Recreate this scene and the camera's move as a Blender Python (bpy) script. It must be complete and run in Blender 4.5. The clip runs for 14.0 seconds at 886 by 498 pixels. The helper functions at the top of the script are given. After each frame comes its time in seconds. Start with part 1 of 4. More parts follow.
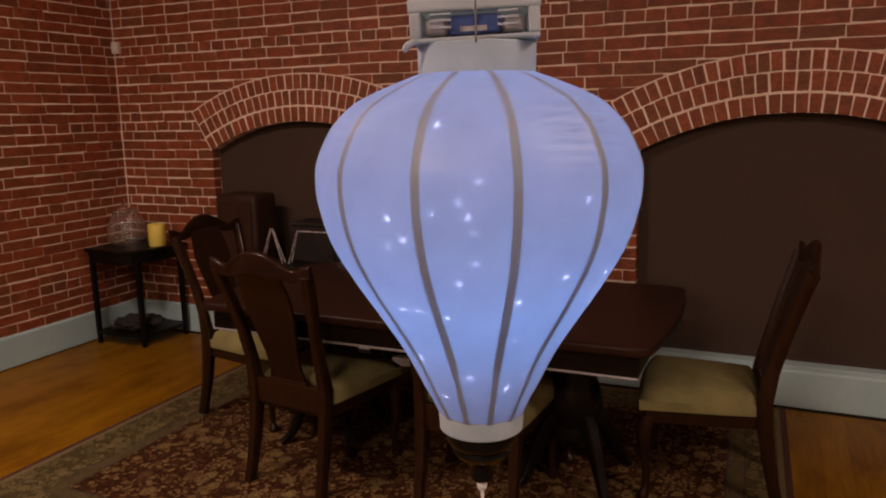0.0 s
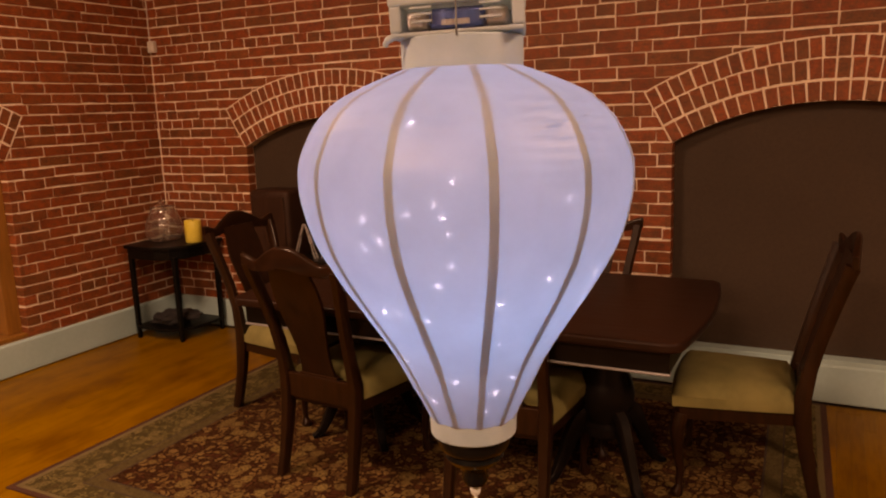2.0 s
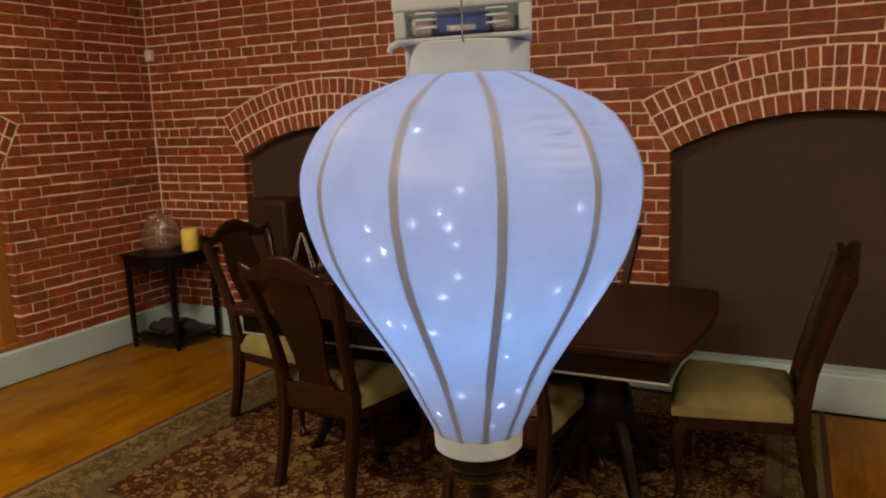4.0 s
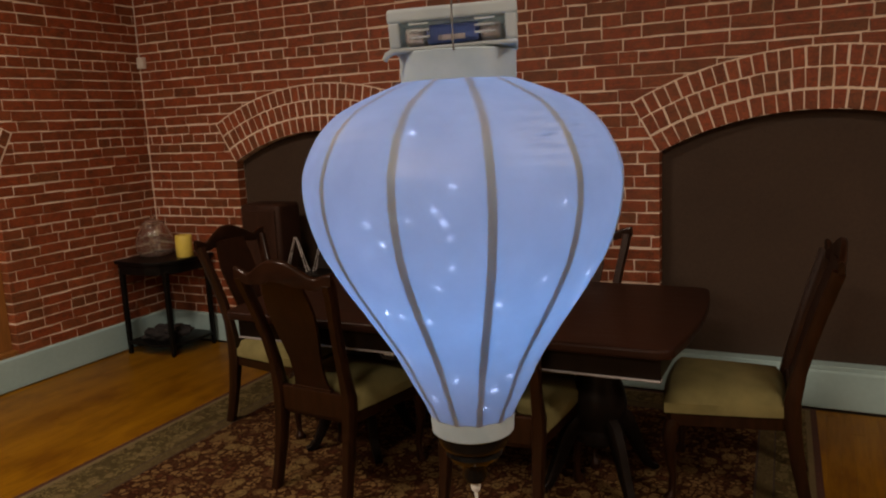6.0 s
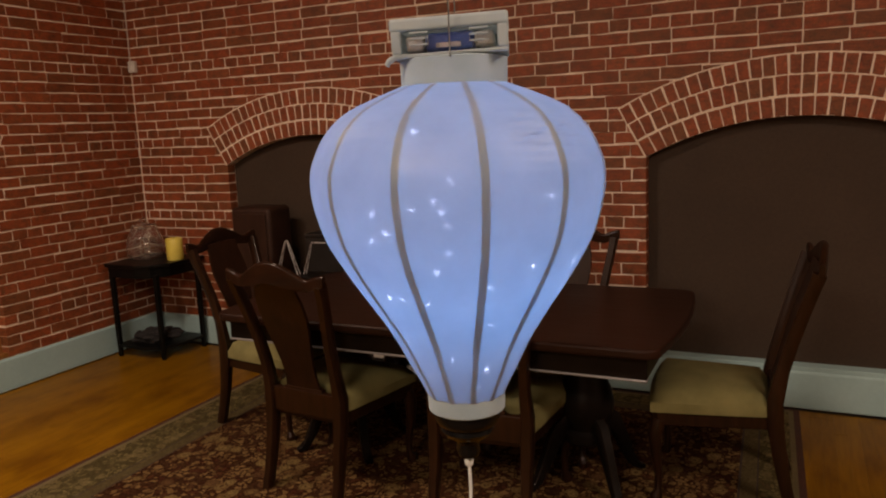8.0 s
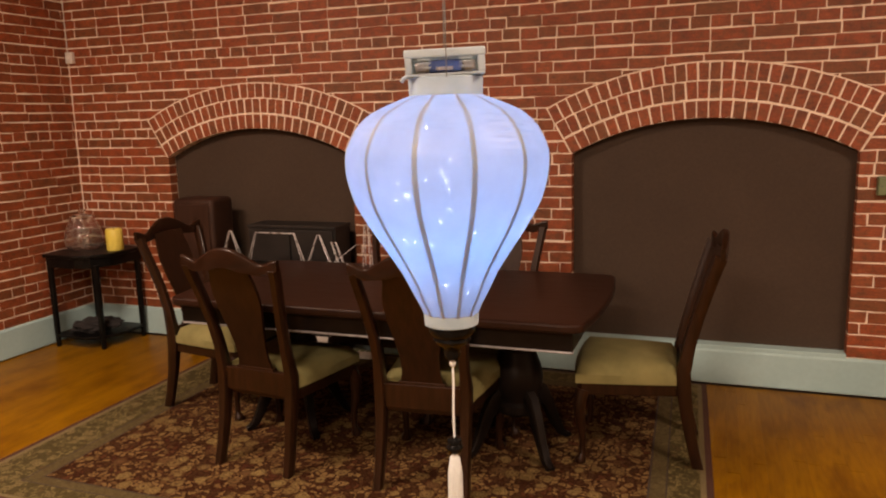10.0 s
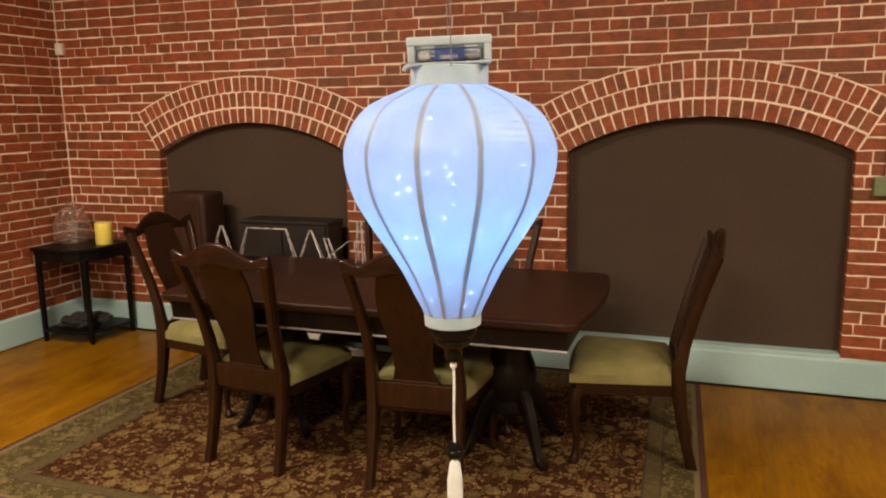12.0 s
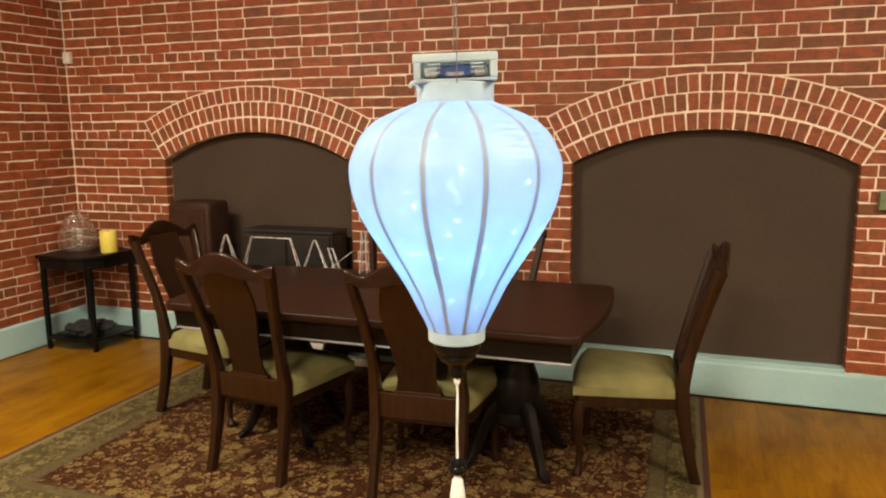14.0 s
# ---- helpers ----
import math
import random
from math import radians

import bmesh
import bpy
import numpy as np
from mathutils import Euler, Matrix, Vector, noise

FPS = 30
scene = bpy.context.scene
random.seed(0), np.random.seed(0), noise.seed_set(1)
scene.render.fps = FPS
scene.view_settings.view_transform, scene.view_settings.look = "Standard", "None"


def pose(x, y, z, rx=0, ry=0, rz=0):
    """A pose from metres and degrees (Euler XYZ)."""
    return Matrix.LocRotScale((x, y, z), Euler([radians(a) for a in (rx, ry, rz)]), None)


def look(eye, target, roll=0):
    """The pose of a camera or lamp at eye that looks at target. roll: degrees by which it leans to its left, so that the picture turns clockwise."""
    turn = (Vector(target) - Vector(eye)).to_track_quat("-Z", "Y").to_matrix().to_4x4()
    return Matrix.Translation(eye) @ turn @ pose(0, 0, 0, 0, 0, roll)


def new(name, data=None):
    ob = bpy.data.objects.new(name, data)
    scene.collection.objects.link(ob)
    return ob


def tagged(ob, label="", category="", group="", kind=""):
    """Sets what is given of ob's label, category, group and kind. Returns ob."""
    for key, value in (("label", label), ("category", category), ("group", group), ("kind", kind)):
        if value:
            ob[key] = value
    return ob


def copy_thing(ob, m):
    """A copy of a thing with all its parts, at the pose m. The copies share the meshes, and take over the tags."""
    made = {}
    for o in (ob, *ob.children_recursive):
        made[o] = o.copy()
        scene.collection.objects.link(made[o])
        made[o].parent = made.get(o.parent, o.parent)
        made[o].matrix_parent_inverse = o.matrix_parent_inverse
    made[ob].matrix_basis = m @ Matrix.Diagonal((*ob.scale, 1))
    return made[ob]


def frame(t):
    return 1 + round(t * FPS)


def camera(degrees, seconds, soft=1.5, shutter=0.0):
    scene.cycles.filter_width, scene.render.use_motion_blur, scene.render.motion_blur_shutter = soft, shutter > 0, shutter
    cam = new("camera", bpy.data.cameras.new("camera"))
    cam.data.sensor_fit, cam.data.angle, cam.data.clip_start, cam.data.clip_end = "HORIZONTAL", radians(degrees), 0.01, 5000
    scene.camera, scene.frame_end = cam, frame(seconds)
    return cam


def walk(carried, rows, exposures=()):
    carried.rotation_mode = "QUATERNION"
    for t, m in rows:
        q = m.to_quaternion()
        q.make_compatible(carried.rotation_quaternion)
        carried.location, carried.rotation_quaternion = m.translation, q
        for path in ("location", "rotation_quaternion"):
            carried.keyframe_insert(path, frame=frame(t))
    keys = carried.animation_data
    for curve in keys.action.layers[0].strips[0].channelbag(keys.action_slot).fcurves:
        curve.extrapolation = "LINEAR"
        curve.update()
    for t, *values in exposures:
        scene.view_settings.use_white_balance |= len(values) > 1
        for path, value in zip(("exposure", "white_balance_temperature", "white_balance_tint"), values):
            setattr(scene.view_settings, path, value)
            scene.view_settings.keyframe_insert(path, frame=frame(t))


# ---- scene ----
cam = camera(60.8, 14.0, 2.1)
PATH = [
    (0, (-0.044, -0.244, 1.591), (-0.858, 1.548, 1.236), -1.2),
    (0.5, (-0.006, -0.241, 1.594), (-0.92, 1.504, 1.251), -0.5),
    (1, (0.019, -0.213, 1.589), (-0.958, 1.494, 1.226), -0.5),
    (1.5, (-0.017, -0.206, 1.577), (-0.948, 1.52, 1.182), -1.5),
    (2, (-0.017, -0.214, 1.592), (-0.92, 1.532, 1.223), -2.1),
    (2.5, (-0.023, -0.196, 1.592), (-0.907, 1.566, 1.252), -1.9),
    (3, (-0.029, -0.192, 1.592), (-0.925, 1.56, 1.236), -2.1),
    (5.5, (-0.017, -0.238, 1.59), (-0.909, 1.522, 1.261), -2.1),
    (6, (-0.012, -0.239, 1.591), (-0.893, 1.525, 1.253), -2.7),
    (6.5, (-0.009, -0.244, 1.595), (-0.882, 1.523, 1.259), -2.9),
    (7, (-0.017, -0.234, 1.593), (-0.884, 1.537, 1.258), -2.7),
    (9.5, (0.046, -0.499, 1.584), (-0.724, 1.32, 1.268), -2.3),
    (10, (0.047, -0.56, 1.593), (-0.631, 1.291, 1.251), -1.5),
    (10.5, (0.043, -0.563, 1.592), (-0.594, 1.304, 1.262), -0.1),
    (11, (0.034, -0.543, 1.587), (-0.612, 1.319, 1.246), -0.7),
    (11.5, (0.026, -0.535, 1.588), (-0.628, 1.323, 1.24), -1.0),
    (12, (0.023, -0.529, 1.587), (-0.633, 1.327, 1.237), -0.9),
    (12.5, (0.033, -0.523, 1.591), (-0.628, 1.333, 1.249), -1.1),
    (13, (0.031, -0.518, 1.587), (-0.634, 1.337, 1.247), -0.5),
    (13.5, (0.024, -0.526, 1.589), (-0.64, 1.331, 1.256), -0.4),
    (14, (0.022, -0.528, 1.594), (-0.645, 1.329, 1.269), -0.5),
]
EXPOSURES = [(0.0, -0.35, 7500, 47), (0.6, -0.08, 7500, 47), (1.6, -0.3, 7500, 38), (1.8, -0.05, 9200, 42), (2.0, 0.1, 13000, 56), (2.5, 0.3, 13000, 47), (3.0, 0.36, 11300, 36),
             (5.5, -0.38, 7300, 28), (7.0, -0.38, 7300, 28), (9.5, 0.40, 8200, 40), (10.5, 0.82, 7600, 29), (11.5, 0.86, 7400, 22), (12.5, 0.96, 7300, 19), (14.0, 1.24, 7000, 12)]
walk(cam, [(t, look(eye, target, roll)) for t, eye, target, roll in PATH], EXPOSURES)

# ---- world and lights ----
world = bpy.data.worlds.new("world")
world.use_nodes = True
scene.world = world
world.node_tree.nodes["Background"].inputs[0].default_value = (1.0, 0.85, 0.7, 1)
world.node_tree.nodes["Background"].inputs[1].default_value = 0.02

LAMPS = [(-3.1, 0.7, 87), (2.0, 0.7, 70), (-0.8, -2.3, 128)]
CEIL = 3.45
for lx, ly, power in LAMPS:
    data = bpy.data.lights.new("ceiling_lamp_light", "AREA")
    data.shape, data.size, data.size_y = "RECTANGLE", 1.16, 0.56
    data.energy, data.color = power, (1.0, 0.90, 0.72)
    new("ceiling_lamp_light", data).matrix_world = pose(lx, ly, CEIL - 0.10)

LX, LY = -0.2535, 0.284
data = bpy.data.lights.new("string_light_glow", "POINT")
data.energy, data.color, data.shadow_soft_size = 0.68, (0.05, 0.38, 1.0), 0.035
new("string_light_glow", data).matrix_world = pose(LX, LY, 1.502)


# ---- materials ----
def nodes_of(name):
    m = bpy.data.materials.new(name)
    m.use_nodes = True
    t = m.node_tree
    return m, t, t.nodes["Principled BSDF"]


def add(t, kind, **values):
    n = t.nodes.new(kind)
    for key, value in values.items():
        n.inputs[key].default_value = value
    return n


def ramp(t, source, stops):
    n = t.nodes.new("ShaderNodeValToRGB")
    e = n.color_ramp.elements
    while len(e) < len(stops):
        e.new(0.5)
    for el, (p, c) in zip(e, stops):
        el.position, el.color = p, (*c, 1)
    t.links.new(source, n.inputs[0])
    return n.outputs[0]


def mixed(t, a, b, fac, mode="MIX"):
    n = t.nodes.new("ShaderNodeMix")
    n.data_type, n.blend_type = "RGBA", mode
    for sock, v in ((n.inputs[0], fac), (n.inputs[6], a), (n.inputs[7], b)):
        if hasattr(v, "links"):
            t.links.new(v, sock)
        else:
            sock.default_value = v
    return n.outputs[2]


def coords(t, stretch=(1, 1, 1), turn=0.0):
    tc = t.nodes.new("ShaderNodeTexCoord")
    mp = t.nodes.new("ShaderNodeMapping")
    mp.inputs["Scale"].default_value = stretch
    mp.inputs["Rotation"].default_value = (0, 0, turn)
    t.links.new(tc.outputs["Object"], mp.inputs[0])
    return mp.outputs[0]


def noisy(t, vec, scale, detail=4.0, rough=0.55):
    n = add(t, "ShaderNodeTexNoise", Scale=scale, Detail=detail, Roughness=rough)
    t.links.new(vec, n.inputs["Vector"])
    return n.outputs["Fac"]


def bumped(t, bsdf, height, strength, distance=0.01):
    n = add(t, "ShaderNodeBump", Strength=strength, Distance=distance)
    t.links.new(height, n.inputs["Height"])
    t.links.new(n.outputs[0], bsdf.inputs["Normal"])


def surface(name, dark, light, scale=8.0, rough=0.6, bump=0.2, metal=0.0, stretch=(1, 1, 1), fine=90.0, coat=0.0, depth=0.004, spec=0.5, mottle=0.7):
    """Two scales of colour variation, fine relief and uneven gloss."""
    m, t, b = nodes_of(name)
    vec = coords(t, stretch)
    broad, grain = noisy(t, vec, scale), noisy(t, vec, fine, 3.0)
    base = ramp(t, broad, [(0.32, dark), (0.68, light)])
    shade = ramp(t, grain, [(0.25, (0.72, 0.72, 0.72)), (0.75, (1, 1, 1))])
    t.links.new(mixed(t, base, shade, mottle, "MULTIPLY"), b.inputs["Base Color"])
    gl = add(t, "ShaderNodeMapRange")
    gl.inputs["To Min"].default_value, gl.inputs["To Max"].default_value = max(0.03, rough - 0.1), min(1.0, rough + 0.1)
    t.links.new(broad, gl.inputs["Value"])
    t.links.new(gl.outputs[0], b.inputs["Roughness"])
    b.inputs["Metallic"].default_value = metal
    b.inputs["Coat Weight"].default_value = coat
    b.inputs["Specular IOR Level"].default_value = spec
    b.inputs["Coat Roughness"].default_value = 0.12
    if bump:
        bumped(t, b, grain, bump, depth)
    return m


def brick_material(name, by_object):
    m, t, b = nodes_of(name)
    if by_object:
        rnd = t.nodes.new("ShaderNodeObjectInfo").outputs["Random"]
        pos = t.nodes.new("ShaderNodeNewGeometry").outputs["Position"]
    else:
        g = t.nodes.new("ShaderNodeNewGeometry")
        rnd, pos = g.outputs["Random Per Island"], g.outputs["Position"]
    tone = ramp(t, rnd, [(0.0, (0.205, 0.066, 0.021)), (0.16, (0.245, 0.066, 0.020)), (0.45, (0.288, 0.064, 0.018)),
                         (0.75, (0.328, 0.071, 0.020)), (0.93, (0.352, 0.090, 0.030)), (1.0, (0.262, 0.078, 0.025))])
    shift = t.nodes.new("ShaderNodeVectorMath")
    shift.operation = "MULTIPLY_ADD"
    t.links.new(rnd, shift.inputs[0])
    shift.inputs[1].default_value = (31.0, 47.0, 23.0)
    t.links.new(pos, shift.inputs[2])
    own = shift.outputs[0]
    broad, patch, grain = noisy(t, own, 11.0, 5.0), noisy(t, own, 30.0, 5.0, 0.65), noisy(t, pos, 105.0, 5.0, 0.65)
    tone = mixed(t, tone, (0.150, 0.064, 0.024, 1), ramp(t, patch, [(0.47, (0, 0, 0)), (0.64, (0.60, 0.60, 0.60))]))
    tone = mixed(t, tone, (0.44, 0.17, 0.075, 1), ramp(t, patch, [(0.26, (0.5, 0.5, 0.5)), (0.38, (0, 0, 0))]))
    flat = t.nodes.new("ShaderNodeMapping")
    flat.inputs["Scale"].default_value = (14.0, 14.0, 150.0)
    t.links.new(own, flat.inputs[0])
    streak = noisy(t, flat.outputs[0], 1.0, 4.0, 0.6)
    tone = mixed(t, tone, ramp(t, streak, [(0.34, (0.62, 0.60, 0.58)), (0.56, (1.05, 1.03, 1.0))]), 0.75, "MULTIPLY")
    soot = ramp(t, broad, [(0.32, (0.60, 0.57, 0.55)), (0.58, (1, 1, 1))])
    speck = ramp(t, grain, [(0.32, (0.56, 0.53, 0.50)), (0.55, (1, 1, 1)), (0.75, (1.18, 1.16, 1.12))])
    col = mixed(t, mixed(t, tone, soot, 0.8, "MULTIPLY"), speck, 0.8, "MULTIPLY")
    t.links.new(col, b.inputs["Base Color"])
    b.inputs["Roughness"].default_value = 0.62
    bumped(t, b, grain, 0.5, 0.003)
    return m


M_BRICK = brick_material("fired_brick", True)
M_BRICKWORK = brick_material("fired_brickwork", False)
M_MORTAR = surface("mortar", (0.75, 0.63, 0.50), (0.93, 0.81, 0.67), 6.0, 0.85, 0.5, fine=140.0)
M_PANEL = surface("brown_panel", (0.048, 0.0325, 0.0225), (0.060, 0.041, 0.0285), 2.2, 0.7, 0.1, fine=60.0, spec=0.25)
M_BASE = surface("white_baseboard_paint", (0.300, 0.485, 0.50), (0.350, 0.535, 0.545), 2.0, 0.45, 0.1, fine=40.0, spec=0.3, mottle=0.25)
M_PLASTER = surface("plaster", (0.46, 0.40, 0.34), (0.54, 0.47, 0.40), 3.0, 0.8, 0.2)
M_CEIL = surface("ceiling_paint", (0.66, 0.63, 0.58), (0.72, 0.69, 0.64), 3.0, 0.85, 0.15)
M_MAHOG = surface("mahogany", (0.0125, 0.0047, 0.0018), (0.0250, 0.0088, 0.0031), 7.0, 0.38, 0.08, stretch=(6, 6, 1), fine=60.0, coat=0.22, spec=0.2)
# near-black tone for table aprons, columns and feet, darker than the top
M_UNDERFRAME = surface("near_black_table_wood", (0.0050, 0.0038, 0.0032), (0.0100, 0.0072, 0.0058), 9.0, 0.42, 0.05, coat=0.06, spec=0.10)
M_CREST = surface("lacquered_mahogany", (0.0105, 0.0042, 0.0017), (0.0205, 0.0076, 0.0029), 7.0, 0.35, 0.0, stretch=(1, 6, 6), fine=60.0, coat=0.30, spec=0.12)
M_CREST.node_tree.nodes["Principled BSDF"].inputs["Coat Roughness"].default_value = 0.05
M_TOP = surface("polished_table_top", (0.0125, 0.0046, 0.0024), (0.026, 0.0088, 0.0044), 5.0, 0.45, 0.05, stretch=(1, 9, 1), fine=50.0, coat=0.03, spec=0.2)
# pale grey for the thin bead along the apron's lower edge
M_RAIL = surface("pale_rail", (0.20, 0.205, 0.21), (0.30, 0.305, 0.31), 6.0, 0.35, 0.1)
M_BLACK = surface("black_painted_wood", (0.0024, 0.0024, 0.0022), (0.0050, 0.0047, 0.0042), 9.0, 0.38, 0.06, spec=0.16)
M_CHARCOAL = surface("charcoal_painted_wood", (0.015, 0.0135, 0.0125), (0.024, 0.021, 0.019), 6.0, 0.55, 0.08, spec=0.2)
M_SEAT = surface("olive_upholstery", (0.150, 0.142, 0.050), (0.210, 0.195, 0.074), 10.0, 0.9, 0.5, fine=420.0, depth=0.002)
M_DARKBOX = surface("dark_brown_veneer", (0.026, 0.0120, 0.0075), (0.044, 0.020, 0.0125), 5.0, 0.5, 0.08, stretch=(5, 5, 1), spec=0.2)
M_OAK = surface("oak_frame", (0.21, 0.086, 0.019), (0.30, 0.128, 0.030), 5.0, 0.45, 0.15, stretch=(7, 7, 1), fine=50.0)
M_CHROME = surface("chrome", (0.66, 0.68, 0.70), (0.80, 0.82, 0.84), 20.0, 0.28, 0.0, metal=0.55)
M_FOIL = surface("bright_battery_shell", (0.62, 0.66, 0.68), (0.80, 0.83, 0.85), 60.0, 0.3, 0.05, metal=0.35)
M_CANDLE = surface("yellow_wax", (0.74, 0.62, 0.10), (0.82, 0.70, 0.15), 9.0, 0.5, 0.05)
M_CLOTH = surface("black_cloth", (0.008, 0.008, 0.009), (0.02, 0.019, 0.02), 30.0, 0.9, 0.6, fine=300.0)
M_GREY = surface("grey_green_enamel", (0.12, 0.17, 0.085), (0.17, 0.225, 0.12), 12.0, 0.45, 0.1)
M_WHITE = surface("white_plastic", (0.62, 0.60, 0.54), (0.70, 0.68, 0.62), 10.0, 0.45, 0.05)
M_BAND = surface("plain_rug_band", (0.112, 0.086, 0.034), (0.145, 0.113, 0.045), 30.0, 0.95, 0.7, fine=300.0, depth=0.003)
M_BINDING = surface("dark_rug_binding", (0.042, 0.013, 0.005), (0.068, 0.020, 0.007), 30.0, 0.95, 0.6, fine=300.0)
# white cloth, its colour tinted blue to offset the warm lamp light
M_PAPER = surface("cool_tinted_band_cloth", (0.25, 0.36, 0.42), (0.33, 0.44, 0.50), 25.0, 0.85, 0.1, fine=900.0, depth=0.0006, mottle=0.15)
M_LACQUER = surface("black_lacquer", (0.003, 0.0035, 0.0035), (0.006, 0.0065, 0.0065), 30.0, 0.16, 0.0, spec=0.10)
# ivory thread with a cool tint in the colour against the warm lamps
M_TASSEL = surface("cool_tinted_ivory_thread", (0.58, 0.66, 0.66), (0.70, 0.78, 0.77), 200.0, 0.8, 0.6, stretch=(6, 6, 0.4), fine=900.0, depth=0.001)
M_WIRE = surface("steel_wire", (0.09, 0.10, 0.10), (0.16, 0.17, 0.17), 60.0, 0.38, 0.0, metal=0.7)
M_BLUE = surface("blue_battery_case", (0.035, 0.11, 0.42), (0.05, 0.15, 0.52), 60.0, 0.35, 0.0)


def rug_material(name, ground, leaves, blooms, size, share):
    """Woven flowers and leaves: warped cells, each with petals, a dark heart and its own tint."""
    m, t, b = nodes_of(name)
    vec = coords(t)

    def warped(scale, amount):
        warp = add(t, "ShaderNodeTexNoise", Scale=scale, Detail=3.0)
        t.links.new(vec, warp.inputs["Vector"])
        v = t.nodes.new("ShaderNodeVectorMath")
        v.operation = "MULTIPLY_ADD"
        t.links.new(warp.outputs["Color"], v.inputs[0])
        v.inputs[1].default_value = (amount, amount, 0.0)
        t.links.new(vec, v.inputs[2])
        return v.outputs[0]

    def cells(scale, at):
        vo = add(t, "ShaderNodeTexVoronoi", Scale=scale, Randomness=0.85)
        t.links.new(at, vo.inputs["Vector"])
        sep = t.nodes.new("ShaderNodeSeparateColor")
        t.links.new(vo.outputs["Color"], sep.inputs[0])
        return vo.outputs["Distance"], sep

    curl, twist = warped(16.0, 0.075), warped(38.0, 0.034)
    leaf, leaf_id = cells(size, curl)
    rim = add(t, "ShaderNodeTexVoronoi", Scale=size, Randomness=0.85)
    rim.feature = "DISTANCE_TO_EDGE"
    t.links.new(curl, rim.inputs["Vector"])
    bloom, bloom_id = cells(size * 0.40, twist)
    leaf_in = ramp(t, rim.outputs["Distance"], [(0.09, (0, 0, 0)), (0.16, (0.95, 0.95, 0.95)), (0.24, (1, 1, 1)), (0.30, (0.55, 0.55, 0.55)), (0.38, (0.85, 0.85, 0.85))])
    some = ramp(t, leaf_id.outputs[1], [(share, (1, 1, 1)), (share + 0.02, (0.14, 0.14, 0.14))])
    bloom_in = ramp(t, bloom, [(0.05, (1, 1, 1)), (0.10, (0.1, 0.1, 0.1)), (0.16, (0.9, 0.9, 0.9)), (0.26, (1, 1, 1)), (0.30, (0.15, 0.15, 0.15)), (0.35, (0.85, 0.85, 0.85)), (0.43, (0.7, 0.7, 0.7)), (0.50, (0, 0, 0))])
    pick = ramp(t, bloom_id.outputs[0], [(0.50, (0, 0, 0)), (0.51, (1, 1, 1))])
    near = ramp(t, bloom, [(0.48, (1, 1, 1)), (0.54, (0, 0, 0))])
    base = mixed(t, ground, mixed(t, ground, ramp(t, leaf_id.outputs[0], leaves), leaf_in), some)
    flower = mixed(t, ground, ramp(t, bloom_id.outputs[1], blooms), bloom_in)
    col = mixed(t, base, flower, mixed(t, (0, 0, 0, 1), pick, near))
    veins = noisy(t, twist, 120.0, 3.0)
    col = mixed(t, col, ramp(t, veins, [(0.34, (0.40, 0.33, 0.30)), (0.50, (1, 1, 1))]), 0.75, "MULTIPLY")
    wool = noisy(t, vec, 330.0, 2.0)
    col = mixed(t, col, ramp(t, wool, [(0.3, (0.6, 0.6, 0.6)), (0.7, (1, 1, 1))]), 0.8, "MULTIPLY")
    t.links.new(col, b.inputs["Base Color"])
    b.inputs["Roughness"].default_value = 0.95
    b.inputs["Specular IOR Level"].default_value = 0.1
    bumped(t, b, wool, 0.7, 0.004)
    return m


def floor_material():
    m, t, b = nodes_of("oak_strip_floor")
    g = t.nodes.new("ShaderNodeNewGeometry")
    vec = coords(t, (9.0, 0.9, 1.0))
    tone = ramp(t, g.outputs["Random Per Island"], [(0.0, (0.206, 0.094, 0.0034)), (0.5, (0.228, 0.106, 0.0038)), (1.0, (0.250, 0.118, 0.0042))])
    grain = noisy(t, vec, 6.0, 6.0, 0.65)
    blotch = noisy(t, coords(t, (1.6, 0.7, 1.0), 0.5), 2.6, 5.0, 0.6)
    col = mixed(t, tone, ramp(t, grain, [(0.34, (0.56, 0.46, 0.38)), (0.58, (1, 1, 1))]), 0.5, "MULTIPLY")
    col = mixed(t, col, ramp(t, blotch, [(0.34, (0.50, 0.40, 0.34)), (0.52, (1, 1, 1))]), 0.8, "MULTIPLY")
    t.links.new(col, b.inputs["Base Color"])
    b.inputs["Roughness"].default_value = 0.36
    b.inputs["Specular IOR Level"].default_value = 0.11
    bumped(t, b, grain, 0.08, 0.003)
    return m


def fabric_material(name, dark, light, through_share):
    m, t, b = nodes_of(name)
    vec = coords(t)
    cloud, weave = noisy(t, vec, 28.0, 5.0), noisy(t, vec, 900.0, 2.0)
    col = ramp(t, cloud, [(0.3, dark), (0.7, light)])
    diff = t.nodes.new("ShaderNodeBsdfDiffuse")
    tran = t.nodes.new("ShaderNodeBsdfTranslucent")
    mix = add(t, "ShaderNodeMixShader", Fac=through_share)
    t.links.new(col, diff.inputs["Color"])
    t.links.new(col, tran.inputs["Color"])
    n = add(t, "ShaderNodeBump", Strength=0.25, Distance=0.0006)
    t.links.new(weave, n.inputs["Height"])
    t.links.new(n.outputs[0], diff.inputs["Normal"])
    t.links.new(diff.outputs[0], mix.inputs[1])
    t.links.new(tran.outputs[0], mix.inputs[2])
    gloss = add(t, "ShaderNodeBsdfGlossy", Roughness=0.45)
    mix2 = add(t, "ShaderNodeMixShader", Fac=0.03)
    t.links.new(mix.outputs[0], mix2.inputs[1])
    t.links.new(gloss.outputs[0], mix2.inputs[2])
    t.links.new(mix2.outputs[0], t.nodes["Material Output"].inputs["Surface"])
    return m


